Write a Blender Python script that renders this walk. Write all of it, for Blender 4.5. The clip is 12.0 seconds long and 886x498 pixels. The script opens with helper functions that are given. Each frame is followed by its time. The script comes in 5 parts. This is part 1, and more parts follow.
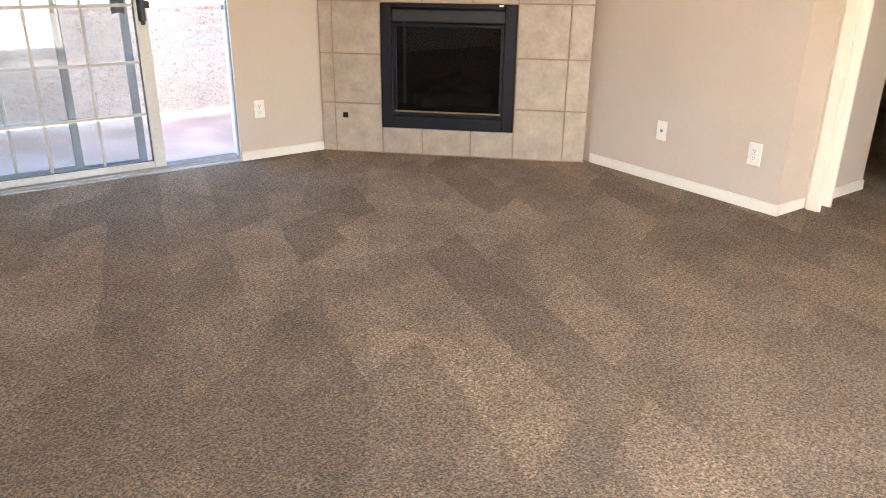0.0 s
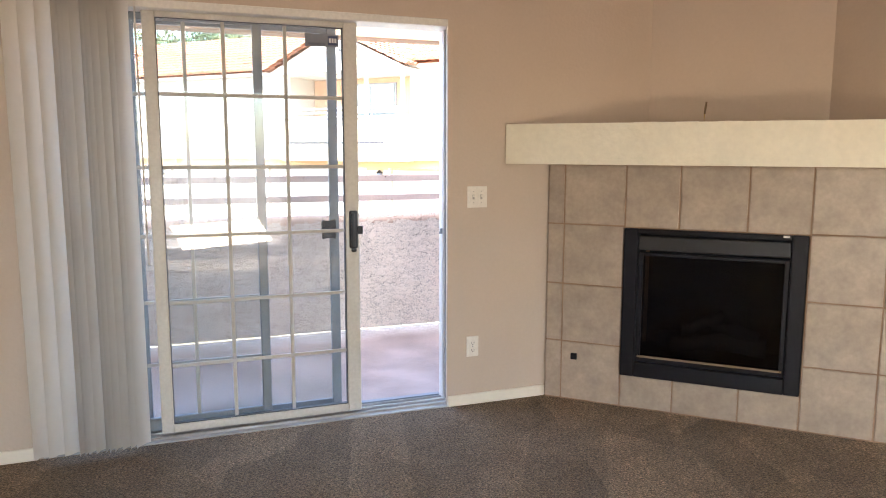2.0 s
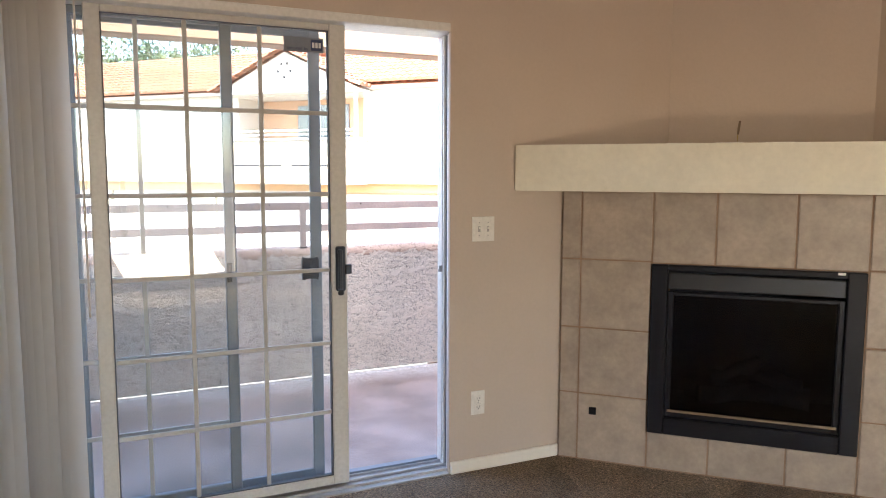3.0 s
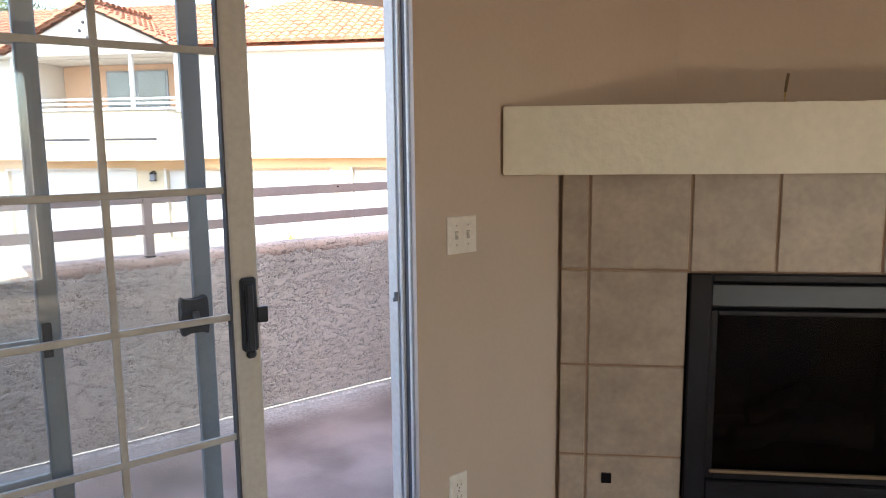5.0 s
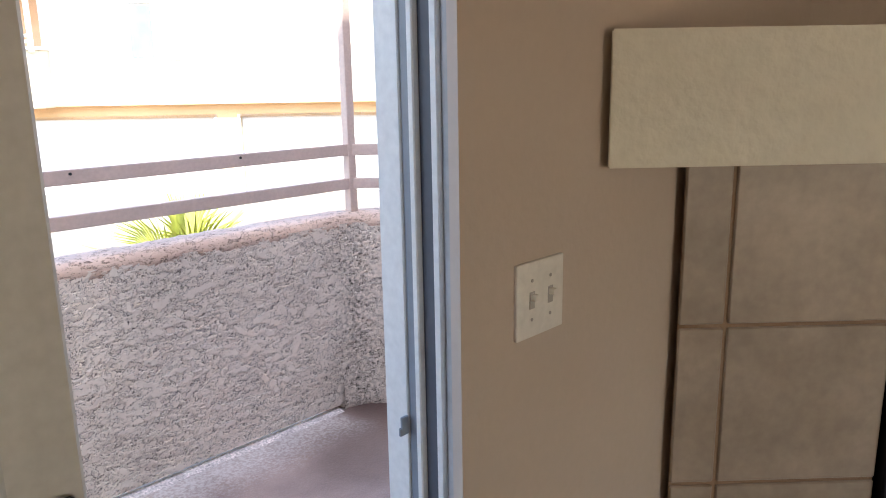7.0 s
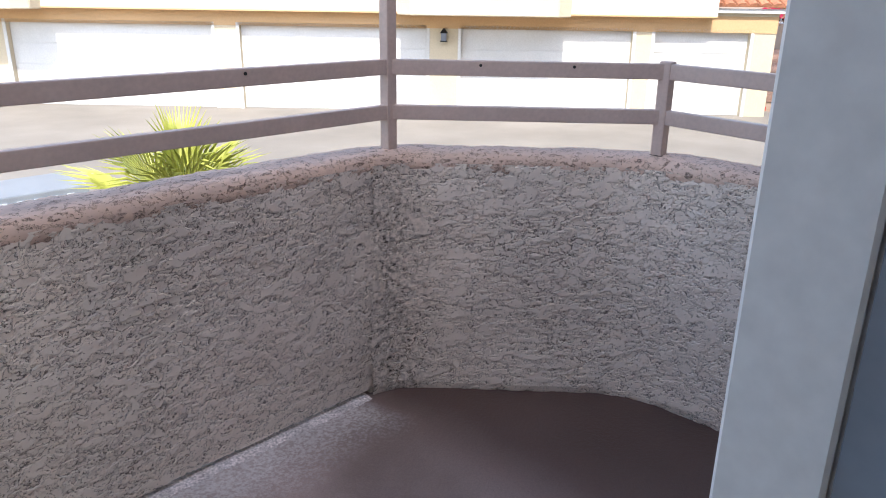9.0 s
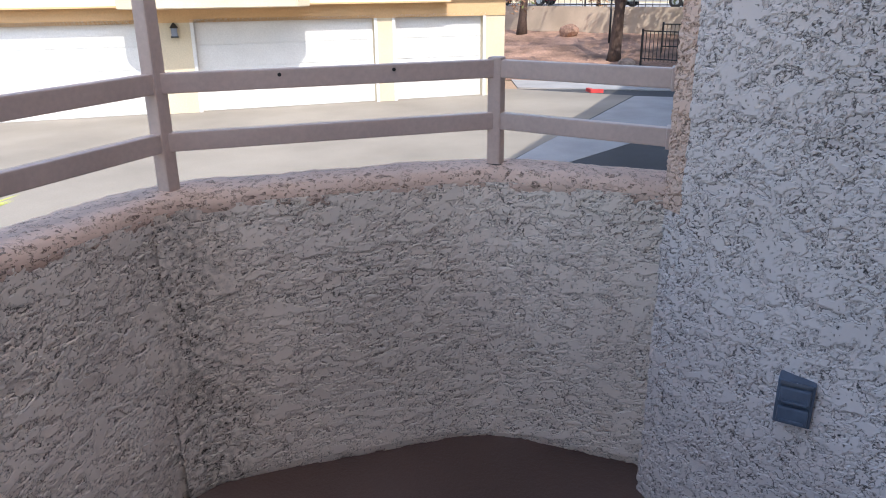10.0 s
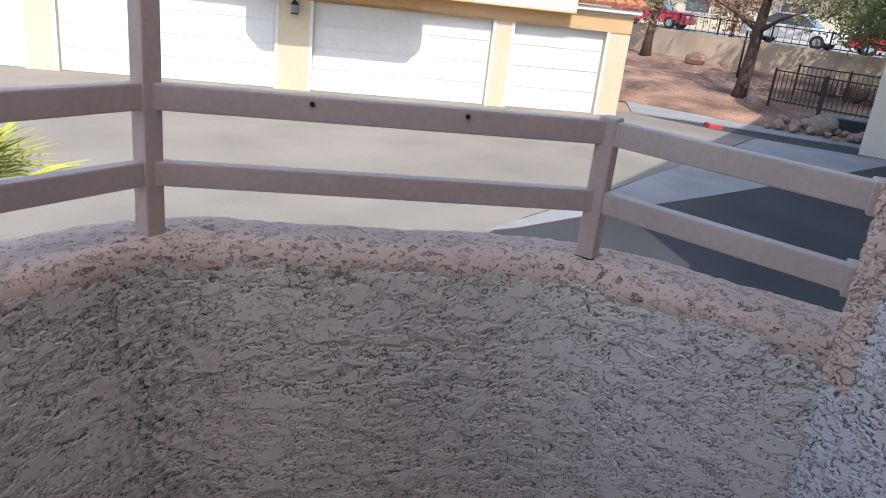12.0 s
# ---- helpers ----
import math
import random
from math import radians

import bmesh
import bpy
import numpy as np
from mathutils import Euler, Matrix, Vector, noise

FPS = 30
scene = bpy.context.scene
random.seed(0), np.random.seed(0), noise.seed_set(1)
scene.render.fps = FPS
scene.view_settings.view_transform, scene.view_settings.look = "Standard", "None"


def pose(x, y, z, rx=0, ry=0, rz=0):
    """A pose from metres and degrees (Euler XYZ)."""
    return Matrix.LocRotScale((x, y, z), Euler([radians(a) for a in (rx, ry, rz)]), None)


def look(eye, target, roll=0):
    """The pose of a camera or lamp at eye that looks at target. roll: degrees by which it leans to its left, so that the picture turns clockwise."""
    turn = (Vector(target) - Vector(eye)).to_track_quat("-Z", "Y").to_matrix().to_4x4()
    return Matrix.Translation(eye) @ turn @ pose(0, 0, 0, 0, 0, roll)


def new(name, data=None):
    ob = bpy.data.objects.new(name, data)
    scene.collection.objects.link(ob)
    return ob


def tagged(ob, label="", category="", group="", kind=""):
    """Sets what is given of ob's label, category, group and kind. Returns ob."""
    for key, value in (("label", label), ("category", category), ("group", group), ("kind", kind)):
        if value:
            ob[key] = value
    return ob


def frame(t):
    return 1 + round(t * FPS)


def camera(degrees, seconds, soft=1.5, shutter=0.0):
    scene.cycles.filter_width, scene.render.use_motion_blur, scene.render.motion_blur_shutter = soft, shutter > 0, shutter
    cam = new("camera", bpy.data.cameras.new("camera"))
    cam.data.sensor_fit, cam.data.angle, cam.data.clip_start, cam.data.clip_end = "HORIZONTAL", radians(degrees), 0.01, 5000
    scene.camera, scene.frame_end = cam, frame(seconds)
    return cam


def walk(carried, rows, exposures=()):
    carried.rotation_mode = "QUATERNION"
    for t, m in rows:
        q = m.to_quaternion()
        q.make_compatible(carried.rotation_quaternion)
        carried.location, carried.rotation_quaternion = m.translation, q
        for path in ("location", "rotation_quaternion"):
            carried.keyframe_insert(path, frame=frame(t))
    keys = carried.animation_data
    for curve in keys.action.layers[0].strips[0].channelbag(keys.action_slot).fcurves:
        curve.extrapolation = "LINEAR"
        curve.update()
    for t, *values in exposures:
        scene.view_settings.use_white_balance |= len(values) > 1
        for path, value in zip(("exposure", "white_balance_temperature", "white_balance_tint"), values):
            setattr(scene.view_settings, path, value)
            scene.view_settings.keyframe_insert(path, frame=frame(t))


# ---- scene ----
cam = camera(62.1, 12.0, soft=1.0)
PATH = [
    (0, (-1.663, -4.674, 1.263), (-0.578, -3.162, 0.532), 0.6),
    (0.5, (-1.667, -4.442, 1.294), (-0.704, -2.785, 0.722), 0.0),
    (1, (-1.537, -4.209, 1.364), (-0.706, -2.443, 0.927), -0.0),
    (1.5, (-1.414, -3.968, 1.388), (-0.688, -2.134, 1.061), 0.2),
    (2, (-1.383, -3.682, 1.422), (-0.684, -1.828, 1.153), 0.1),
    (2.5, (-1.407, -3.374, 1.429), (-0.655, -1.533, 1.215), 0.1),
    (4.5, (-1.38, -2.054, 1.431), (-0.271, -0.412, 1.158), -0.4),
    (5, (-1.233, -1.748, 1.448), (-0.015, -0.187, 1.161), -0.6),
    (5.5, (-1.133, -1.399, 1.458), (0.179, 0.077, 1.143), -0.6),
    (6, (-1.013, -1.113, 1.462), (0.36, 0.297, 1.11), -0.9),
    (6.5, (-0.821, -0.869, 1.476), (0.583, 0.5, 1.081), -1.0),
    (7, (-0.665, -0.634, 1.481), (0.745, 0.714, 1.04), -1.0),
    (7.5, (-0.536, -0.372, 1.505), (0.832, 0.995, 0.995), -0.9),
    (9.5, (-0.139, 0.269, 1.404), (1.266, 1.504, 0.695), 1.8),
    (10, (0.01, 0.523, 1.423), (1.729, 1.293, 0.749), -0.6),
    (10.5, (0.065, 0.59, 1.457), (1.908, 1.035, 0.822), -1.6),
    (11, (0.112, 0.634, 1.476), (1.975, 1.032, 0.866), -0.3),
    (11.5, (0.314, 0.675, 1.457), (2.117, 1.283, 0.839), 1.8),
    (12, (0.574, 0.739, 1.461), (2.182, 1.712, 0.778), 6.5),
]
EXPOSURES = [(0, 4.35), (1.0, 4.1), (2.5, 3.55), (4.5, 2.95), (7.0, 2.75), (7.5, 2.65), (9.5, 1.55), (11.5, 1.5), (12, 1.28)]
walk(cam, [(t, look(eye, target, roll)) for t, eye, target, roll in PATH], EXPOSURES)

# ---- world, sun, large lights ----
SUN_TO = Vector((-0.73, -0.68, 1.2)).normalized()
world = bpy.data.worlds.new("world")
scene.world = world
world.use_nodes = True
wn = world.node_tree
sky = wn.nodes.new("ShaderNodeTexSky")
sky.sky_type = "NISHITA"
sky.sun_disc = False
sky.sun_elevation = math.asin(SUN_TO.z)
sky.sun_rotation = math.atan2(SUN_TO.x, SUN_TO.y)
sky.dust_density = 1.5
wn.links.new(sky.outputs["Color"], wn.nodes["Background"].inputs["Color"])
wn.nodes["Background"].inputs["Strength"].default_value = 0.15

sun_data = bpy.data.lights.new("sun", "SUN")
sun_data.energy, sun_data.angle, sun_data.color = 1.75, radians(0.5), (1.0, 0.95, 0.87)
sun = new("sun", sun_data)
sun.matrix_world = look((0, 0, 40), Vector((0, 0, 40)) - SUN_TO)


def area_light(name, at, towards, w, h, watts, color):
    data = bpy.data.lights.new(name, "AREA")
    data.shape, data.size, data.size_y = "RECTANGLE", w, h
    data.energy, data.color = watts, color
    ob = new(name, data)
    ob.matrix_world = look(at, towards)
    return ob


# daylight through the large window behind the walker, and the glass door's sky
area_light("window_daylight", (-1.2, -6.07, 1.15), (-0.8, 0, 1.0), 2.4, 1.9, 0.75, (1.0, 0.88, 0.74))
# added fill lamp at that window's foot, for sun bounced off the carpet
area_light("sun_bounce_fill", (-0.7, -6.08, 0.32), (0.5, -3.8, 3.2), 1.3, 0.4, 6.2, (1.0, 0.77, 0.52))


# ---- materials ----
def nodes_of(name):
    m = bpy.data.materials.new(name)
    m.use_nodes = True
    return m, m.node_tree.nodes, m.node_tree.links, m.node_tree.nodes["Principled BSDF"]


def surface(name, base, rough=0.6, metal=0.0, var=0.12, scale=3.0, fine=90.0, fine_var=0.06, bump=0.15, dist=0.002,
            stretch=(1, 1, 1), spec=0.4, random_amount=0.0):
    """A material with stains at a large scale, grain and relief at a small one."""
    m, N, L, bsdf = nodes_of(name)
    geo = N.new("ShaderNodeNewGeometry")
    mp = N.new("ShaderNodeMapping")
    mp.inputs["Scale"].default_value = stretch
    L.new(geo.outputs["Position"], mp.inputs["Vector"])
    big = N.new("ShaderNodeTexNoise")
    big.inputs["Scale"].default_value, big.inputs["Detail"].default_value = scale, 5
    small = N.new("ShaderNodeTexNoise")
    small.inputs["Scale"].default_value, small.inputs["Detail"].default_value = fine, 4
    L.new(mp.outputs["Vector"], big.inputs["Vector"])
    L.new(mp.outputs["Vector"], small.inputs["Vector"])
    r1 = N.new("ShaderNodeMapRange")
    r1.inputs["From Min"].default_value, r1.inputs["From Max"].default_value = 0.3, 0.7
    r1.inputs["To Min"].default_value, r1.inputs["To Max"].default_value = 1 - var, 1 + var
    r2 = N.new("ShaderNodeMapRange")
    r2.inputs["From Min"].default_value, r2.inputs["From Max"].default_value = 0.3, 0.7
    r2.inputs["To Min"].default_value, r2.inputs["To Max"].default_value = 1 - fine_var, 1 + fine_var
    L.new(big.outputs["Fac"], r1.inputs["Value"])
    L.new(small.outputs["Fac"], r2.inputs["Value"])
    mul = N.new("ShaderNodeMath")
    mul.operation = "MULTIPLY"
    L.new(r1.outputs["Result"], mul.inputs[0])
    L.new(r2.outputs["Result"], mul.inputs[1])
    last = mul
    if random_amount:
        info = N.new("ShaderNodeObjectInfo")
        r3 = N.new("ShaderNodeMapRange")
        r3.inputs["To Min"].default_value, r3.inputs["To Max"].default_value = 1 - random_amount, 1 + random_amount
        L.new(info.outputs["Random"], r3.inputs["Value"])
        last = N.new("ShaderNodeMath")
        last.operation = "MULTIPLY"
        L.new(mul.outputs[0], last.inputs[0])
        L.new(r3.outputs["Result"], last.inputs[1])
    hue = N.new("ShaderNodeHueSaturation")
    hue.inputs["Color"].default_value = (*base, 1)
    L.new(last.outputs[0], hue.inputs["Value"])
    L.new(hue.outputs["Color"], bsdf.inputs["Base Color"])
    bsdf.inputs["Roughness"].default_value, bsdf.inputs["Metallic"].default_value = rough, metal
    bsdf.inputs["Specular IOR Level"].default_value = spec
    if bump:
        b = N.new("ShaderNodeBump")
        b.inputs["Strength"].default_value, b.inputs["Distance"].default_value = bump, dist
        L.new(small.outputs["Fac"], b.inputs["Height"])
        L.new(b.outputs["Normal"], bsdf.inputs["Normal"])
    return m


def stucco(name, base, dist=0.005, dark_tone=(0.16, 0.14, 0.12), shade_amount=0.6, loose=0.0, streak=None):
    """Lace stucco: trowelled flat terraces with ragged edges; the mesh carries the terrace field as "relief"."""
    m, N, L, bsdf = nodes_of(name)
    geo = N.new("ShaderNodeNewGeometry")

    def noise_at(scale, detail, stretch=(1, 1, 1)):
        mp = N.new("ShaderNodeMapping")
        mp.inputs["Scale"].default_value = stretch
        n = N.new("ShaderNodeTexNoise")
        n.inputs["Scale"].default_value, n.inputs["Detail"].default_value = scale, detail
        L.new(geo.outputs["Position"], mp.inputs["Vector"])
        L.new(mp.outputs["Vector"], n.inputs["Vector"])
        return n.outputs["Fac"]

    def maths(op, a, b, c=None, clamp=False):
        n = N.new("ShaderNodeMath")
        n.operation, n.use_clamp = op, clamp
        for k, v in enumerate((a, b, c)):
            if v is None:
                continue
            if isinstance(v, (int, float)):
                n.inputs[k].default_value = v
            else:
                L.new(v, n.inputs[k])
        return n.outputs[0]

    def ranged(v, a, b, lo, hi):
        r = N.new("ShaderNodeMapRange")
        r.inputs["From Min"].default_value, r.inputs["From Max"].default_value = a, b
        r.inputs["To Min"].default_value, r.inputs["To Max"].default_value = lo, hi
        L.new(v, r.inputs["Value"])
        return r.outputs["Result"]

    held = N.new("ShaderNodeAttribute")
    held.attribute_name = "relief"
    ragged, grain, broken, blotch, pits = noise_at(150, 3, (1, 1, 1.5)), noise_at(420, 2), noise_at(48, 2), noise_at(1.6, 4), noise_at(120, 1)
    field = maths("MULTIPLY_ADD", ragged, 0.46, maths("ADD", held.outputs["Fac"], -0.23))
    if loose:
        field = maths("MULTIPLY_ADD", noise_at(26, 3, (1, 1, 1.6)), loose, maths("ADD", field, 0.06 - loose / 2))
    low, high = ranged(field, -0.19, -0.12, 0, 1), ranged(field, 0.22, 0.28, 0, 1)
    height = maths("MULTIPLY_ADD", low, 0.62, maths("MULTIPLY", high, 0.38))
    rough_ground = maths("MULTIPLY", grain, ranged(low, 0, 1, 0.22, 0.05))
    pit = ranged(pits, 0.285, 0.325, 1, 0)
    height = maths("SUBTRACT", maths("ADD", height, rough_ground), maths("MULTIPLY", pit, 0.5))
    b = N.new("ShaderNodeBump")
    b.inputs["Strength"].default_value, b.inputs["Distance"].default_value = 1.0, dist
    L.new(height, b.inputs["Height"])
    L.new(b.outputs["Normal"], bsdf.inputs["Normal"])

    # relief shade at terrace edges and in pits, put into the base colour
    def edge_shade(at, wide):
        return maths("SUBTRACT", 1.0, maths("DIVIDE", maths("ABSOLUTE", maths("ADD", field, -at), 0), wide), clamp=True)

    held_dark = maths("MULTIPLY_ADD", edge_shade(0.19, 0.055), 0.85, edge_shade(-0.21, 0.10), True)
    held_dark = maths("MULTIPLY", held_dark, ranged(broken, 0.36, 0.54, 0.2, 1.0))
    held_dark = maths("MULTIPLY", maths("ADD", held_dark, maths("MULTIPLY", pit, 0.7), clamp=True), shade_amount)
    hue = N.new("ShaderNodeHueSaturation")
    hue.inputs["Color"].default_value = (*base, 1)
    L.new(ranged(blotch, 0.3, 0.7, 0.88, 1.1), hue.inputs["Value"])
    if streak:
        # uneven darkening down one corner of the wall
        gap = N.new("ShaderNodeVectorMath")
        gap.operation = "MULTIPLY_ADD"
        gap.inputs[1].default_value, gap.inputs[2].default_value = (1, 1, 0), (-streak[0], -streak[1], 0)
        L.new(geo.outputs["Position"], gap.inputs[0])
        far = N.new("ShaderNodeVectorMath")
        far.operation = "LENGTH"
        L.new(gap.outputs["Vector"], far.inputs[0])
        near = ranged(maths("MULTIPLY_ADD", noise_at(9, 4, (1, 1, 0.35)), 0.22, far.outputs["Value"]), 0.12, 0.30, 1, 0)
        held_dark = maths("ADD", held_dark, maths("MULTIPLY", near, ranged(noise_at(60, 3), 0.42, 0.66, 0.05, 0.62)), clamp=True)
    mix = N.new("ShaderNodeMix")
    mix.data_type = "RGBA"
    L.new(held_dark, mix.inputs["Factor"])
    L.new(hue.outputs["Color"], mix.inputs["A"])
    mix.inputs["B"].default_value = (*dark_tone, 1)
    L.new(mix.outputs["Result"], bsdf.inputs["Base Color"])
    bsdf.inputs["Roughness"].default_value = 0.9
    bsdf.inputs["Specular IOR Level"].default_value = 0.2
    return m


def carpet_material():
    m, N, L, bsdf = nodes_of("carpet_pile")
    geo = N.new("ShaderNodeNewGeometry")
    # swaths left by the vacuum cleaner: long strips with slanting ends
    warp = N.new("ShaderNodeTexNoise")
    warp.inputs["Scale"].default_value, warp.inputs["Detail"].default_value = 9.0, 5
    L.new(geo.outputs["Position"], warp.inputs["Vector"])

    def strips(turn, long, wide, sheared, seed):
        mp = N.new("ShaderNodeMapping")
        mp.inputs["Rotation"].default_value = (0, 0, radians(turn))
        mp.inputs["Location"].default_value = (seed, seed * 0.7, 0)
        L.new(geo.outputs["Position"], mp.inputs["Vector"])
        shift = N.new("ShaderNodeVectorMath")
        shift.operation = "MULTIPLY_ADD"
        shift.inputs[1].default_value = (0.12, 0.06, 0)
        L.new(warp.outputs["Color"], shift.inputs[0])
        L.new(mp.outputs["Vector"], shift.inputs[2])
        parts = N.new("ShaderNodeSeparateXYZ")
        L.new(shift.outputs["Vector"], parts.inputs["Vector"])
        slant = N.new("ShaderNodeMath")
        slant.operation = "MULTIPLY_ADD"
        slant.inputs[1].default_value = sheared
        L.new(parts.outputs["Y"], slant.inputs[0])
        L.new(parts.outputs["X"], slant.inputs[2])
        joined = N.new("ShaderNodeCombineXYZ")
        L.new(slant.outputs[0], joined.inputs["X"])
        L.new(parts.outputs["Y"], joined.inputs["Y"])
        brick = N.new("ShaderNodeTexBrick")
        brick.offset, brick.squash = 0.37, 1.0
        brick.inputs["Scale"].default_value = 1.0
        brick.inputs["Mortar Size"].default_value = 0.0
        brick.inputs["Brick Width"].default_value, brick.inputs["Row Height"].default_value = long, wide
        brick.inputs["Color1"].default_value, brick.inputs["Color2"].default_value = (0, 0, 0, 1), (1, 1, 1, 1)
        L.new(joined.outputs["Vector"], brick.inputs["Vector"])
        return brick.outputs["Color"]

    soft = N.new("ShaderNodeTexNoise")
    soft.inputs["Scale"].default_value, soft.inputs["Detail"].default_value = 3.5, 6
    L.new(geo.outputs["Position"], soft.inputs["Vector"])
    tuft = N.new("ShaderNodeTexVoronoi")
    tuft.inputs["Scale"].default_value = 210
    L.new(geo.outputs["Position"], tuft.inputs["Vector"])
    clump = N.new("ShaderNodeTexNoise")
    clump.inputs["Scale"].default_value, clump.inputs["Detail"].default_value = 105, 3
    clump.inputs["Distortion"].default_value = 0.6
    L.new(geo.outputs["Position"], clump.inputs["Vector"])

    def ranged(socket, lo, hi, a=0.3, b=0.7):
        r = N.new("ShaderNodeMapRange")
        r.inputs["From Min"].default_value, r.inputs["From Max"].default_value = a, b
        r.inputs["To Min"].default_value, r.inputs["To Max"].default_value = lo, hi
        L.new(socket, r.inputs["Value"])
        return r.outputs["Result"]

    tone = N.new("ShaderNodeSeparateColor")
    L.new(tuft.outputs["Color"], tone.inputs["Color"])
    factors = [ranged(strips(-76, 0.52, 0.27, 0.8, 0.4), 0.74, 1.18, 0.0, 1.0), ranged(strips(-60, 0.75, 0.36, -0.5, 5.3), 0.86, 1.12, 0.0, 1.0), ranged(soft.outputs["Fac"], 0.84, 1.16),
               ranged(tone.outputs["Green"], 0.45, 1.5, 0.0, 1.0), ranged(clump.outputs["Fac"], 0.5, 1.5, 0.35, 0.65)]
    value = factors[0]
    for f in factors[1:]:
        mul = N.new("ShaderNodeMath")
        mul.operation = "MULTIPLY"
        L.new(value, mul.inputs[0])
        L.new(f, mul.inputs[1])
        value = mul.outputs[0]
    hue = N.new("ShaderNodeHueSaturation")
    hue.inputs["Color"].default_value = (0.345, 0.248, 0.157, 1)
    L.new(value, hue.inputs["Value"])
    L.new(hue.outputs["Color"], bsdf.inputs["Base Color"])
    add = N.new("ShaderNodeMath")
    add.operation = "MULTIPLY_ADD"
    add.inputs[1].default_value = 0.6
    L.new(clump.outputs["Fac"], add.inputs[0])
    L.new(tuft.outputs["Distance"], add.inputs[2])
    b = N.new("ShaderNodeBump")
    b.inputs["Strength"].default_value, b.inputs["Distance"].default_value = 1.0, 0.012
    L.new(add.outputs[0], b.inputs["Height"])
    L.new(b.outputs["Normal"], bsdf.inputs["Normal"])
    bsdf.inputs["Roughness"].default_value = 1.0
    bsdf.inputs["Specular IOR Level"].default_value = 0.1
    bsdf.inputs["Sheen Weight"].default_value = 0.22
    bsdf.inputs["Sheen Roughness"].default_value = 0.5
    return m


def deck_material():
    """Red-brown deck coating, worn to pale grit towards the open drip edge, paler to the west and darker in the corner.
    """
    m, N, L, bsdf = nodes_of("red_brown_deck_coating")
    geo = N.new("ShaderNodeNewGeometry")
    axes = N.new("ShaderNodeSeparateXYZ")
    L.new(geo.outputs["Position"], axes.inputs["Vector"])

    def noise_at(scale, detail):
        n = N.new("ShaderNodeTexNoise")
        n.inputs["Scale"].default_value, n.inputs["Detail"].default_value = scale, detail
        L.new(geo.outputs["Position"], n.inputs["Vector"])
        return n.outputs["Fac"]

    def ranged(v, a, b, lo, hi):
        r = N.new("ShaderNodeMapRange")
        r.interpolation_type = "SMOOTHSTEP"
        r.inputs["From Min"].default_value, r.inputs["From Max"].default_value = a, b
        r.inputs["To Min"].default_value, r.inputs["To Max"].default_value = lo, hi
        L.new(v, r.inputs["Value"])
        return r.outputs["Result"]

    def maths(op, a, b):
        n = N.new("ShaderNodeMath")
        n.operation = op
        for k, v in enumerate((a, b)):
            if isinstance(v, (int, float)):
                n.inputs[k].default_value = v
            else:
                L.new(v, n.inputs[k])
        return n.outputs[0]

    def mixed(fac, a, b):
        n = N.new("ShaderNodeMix")
        n.data_type = "RGBA"
        L.new(fac, n.inputs["Factor"])
        for key, v in (("A", a), ("B", b)):
            if isinstance(v, tuple):
                n.inputs[key].default_value = (*v, 1)
            else:
                L.new(v, n.inputs[key])
        return n.outputs["Result"]

    stain, speck, grit = noise_at(2.2, 5), noise_at(85, 3), noise_at(260, 2)
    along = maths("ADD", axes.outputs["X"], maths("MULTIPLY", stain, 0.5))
    pale_west = maths("MULTIPLY", ranged(along, 1.25, 1.85, 1, 0), ranged(stain, 0.2, 0.65, 0.5, 1.0))
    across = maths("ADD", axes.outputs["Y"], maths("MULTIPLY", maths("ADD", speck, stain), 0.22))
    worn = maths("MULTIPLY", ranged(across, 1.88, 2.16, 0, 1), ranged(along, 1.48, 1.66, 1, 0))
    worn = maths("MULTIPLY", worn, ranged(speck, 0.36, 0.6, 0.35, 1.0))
    tone = mixed(pale_west, (0.105, 0.066, 0.055), (0.41, 0.31, 0.275))
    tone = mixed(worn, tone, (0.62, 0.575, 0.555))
    hue = N.new("ShaderNodeHueSaturation")
    L.new(tone, hue.inputs["Color"])
    L.new(maths("MULTIPLY", ranged(stain, 0.3, 0.7, 0.86, 1.14), ranged(grit, 0.3, 0.7, 0.9, 1.1)), hue.inputs["Value"])
    L.new(hue.outputs["Color"], bsdf.inputs["Base Color"])
    L.new(ranged(stain, 0.3, 0.7, 0.28, 0.5), bsdf.inputs["Roughness"])
    b = N.new("ShaderNodeBump")
    b.inputs["Strength"].default_value, b.inputs["Distance"].default_value = 0.5, 0.004
    L.new(maths("ADD", speck, maths("MULTIPLY", grit, 0.4)), b.inputs["Height"])
    L.new(b.outputs["Normal"], bsdf.inputs["Normal"])
    return m


def glass_material(name, tint, gloss=0.03):
    """Thin clear glass; gloss: the share that each face mirrors when seen straight on."""
    m, N, L, bsdf = nodes_of(name)
    N.remove(bsdf)
    out = N["Material Output"]
    clear = N.new("ShaderNodeBsdfTransparent")
    clear.inputs["Color"].default_value = (*tint, 1)
    shine = N.new("ShaderNodeBsdfGlossy")
    shine.inputs["Roughness"].default_value = 0.01
    facing = N.new("ShaderNodeLayerWeight")
    steep = N.new("ShaderNodeMath")
    steep.operation = "POWER"
    steep.inputs[1].default_value = 5.0
    L.new(facing.outputs["Facing"], steep.inputs[0])
    amount = N.new("ShaderNodeMath")
    amount.operation = "MULTIPLY_ADD"
    amount.inputs[1].default_value, amount.inputs[2].default_value = 1 - gloss, gloss
    L.new(steep.outputs[0], amount.inputs[0])
    mix = N.new("ShaderNodeMixShader")
    L.new(amount.outputs[0], mix.inputs["Fac"])
    L.new(clear.outputs[0], mix.inputs[1])
    L.new(shine.outputs[0], mix.inputs[2])
    L.new(mix.outputs[0], out.inputs["Surface"])
    return m


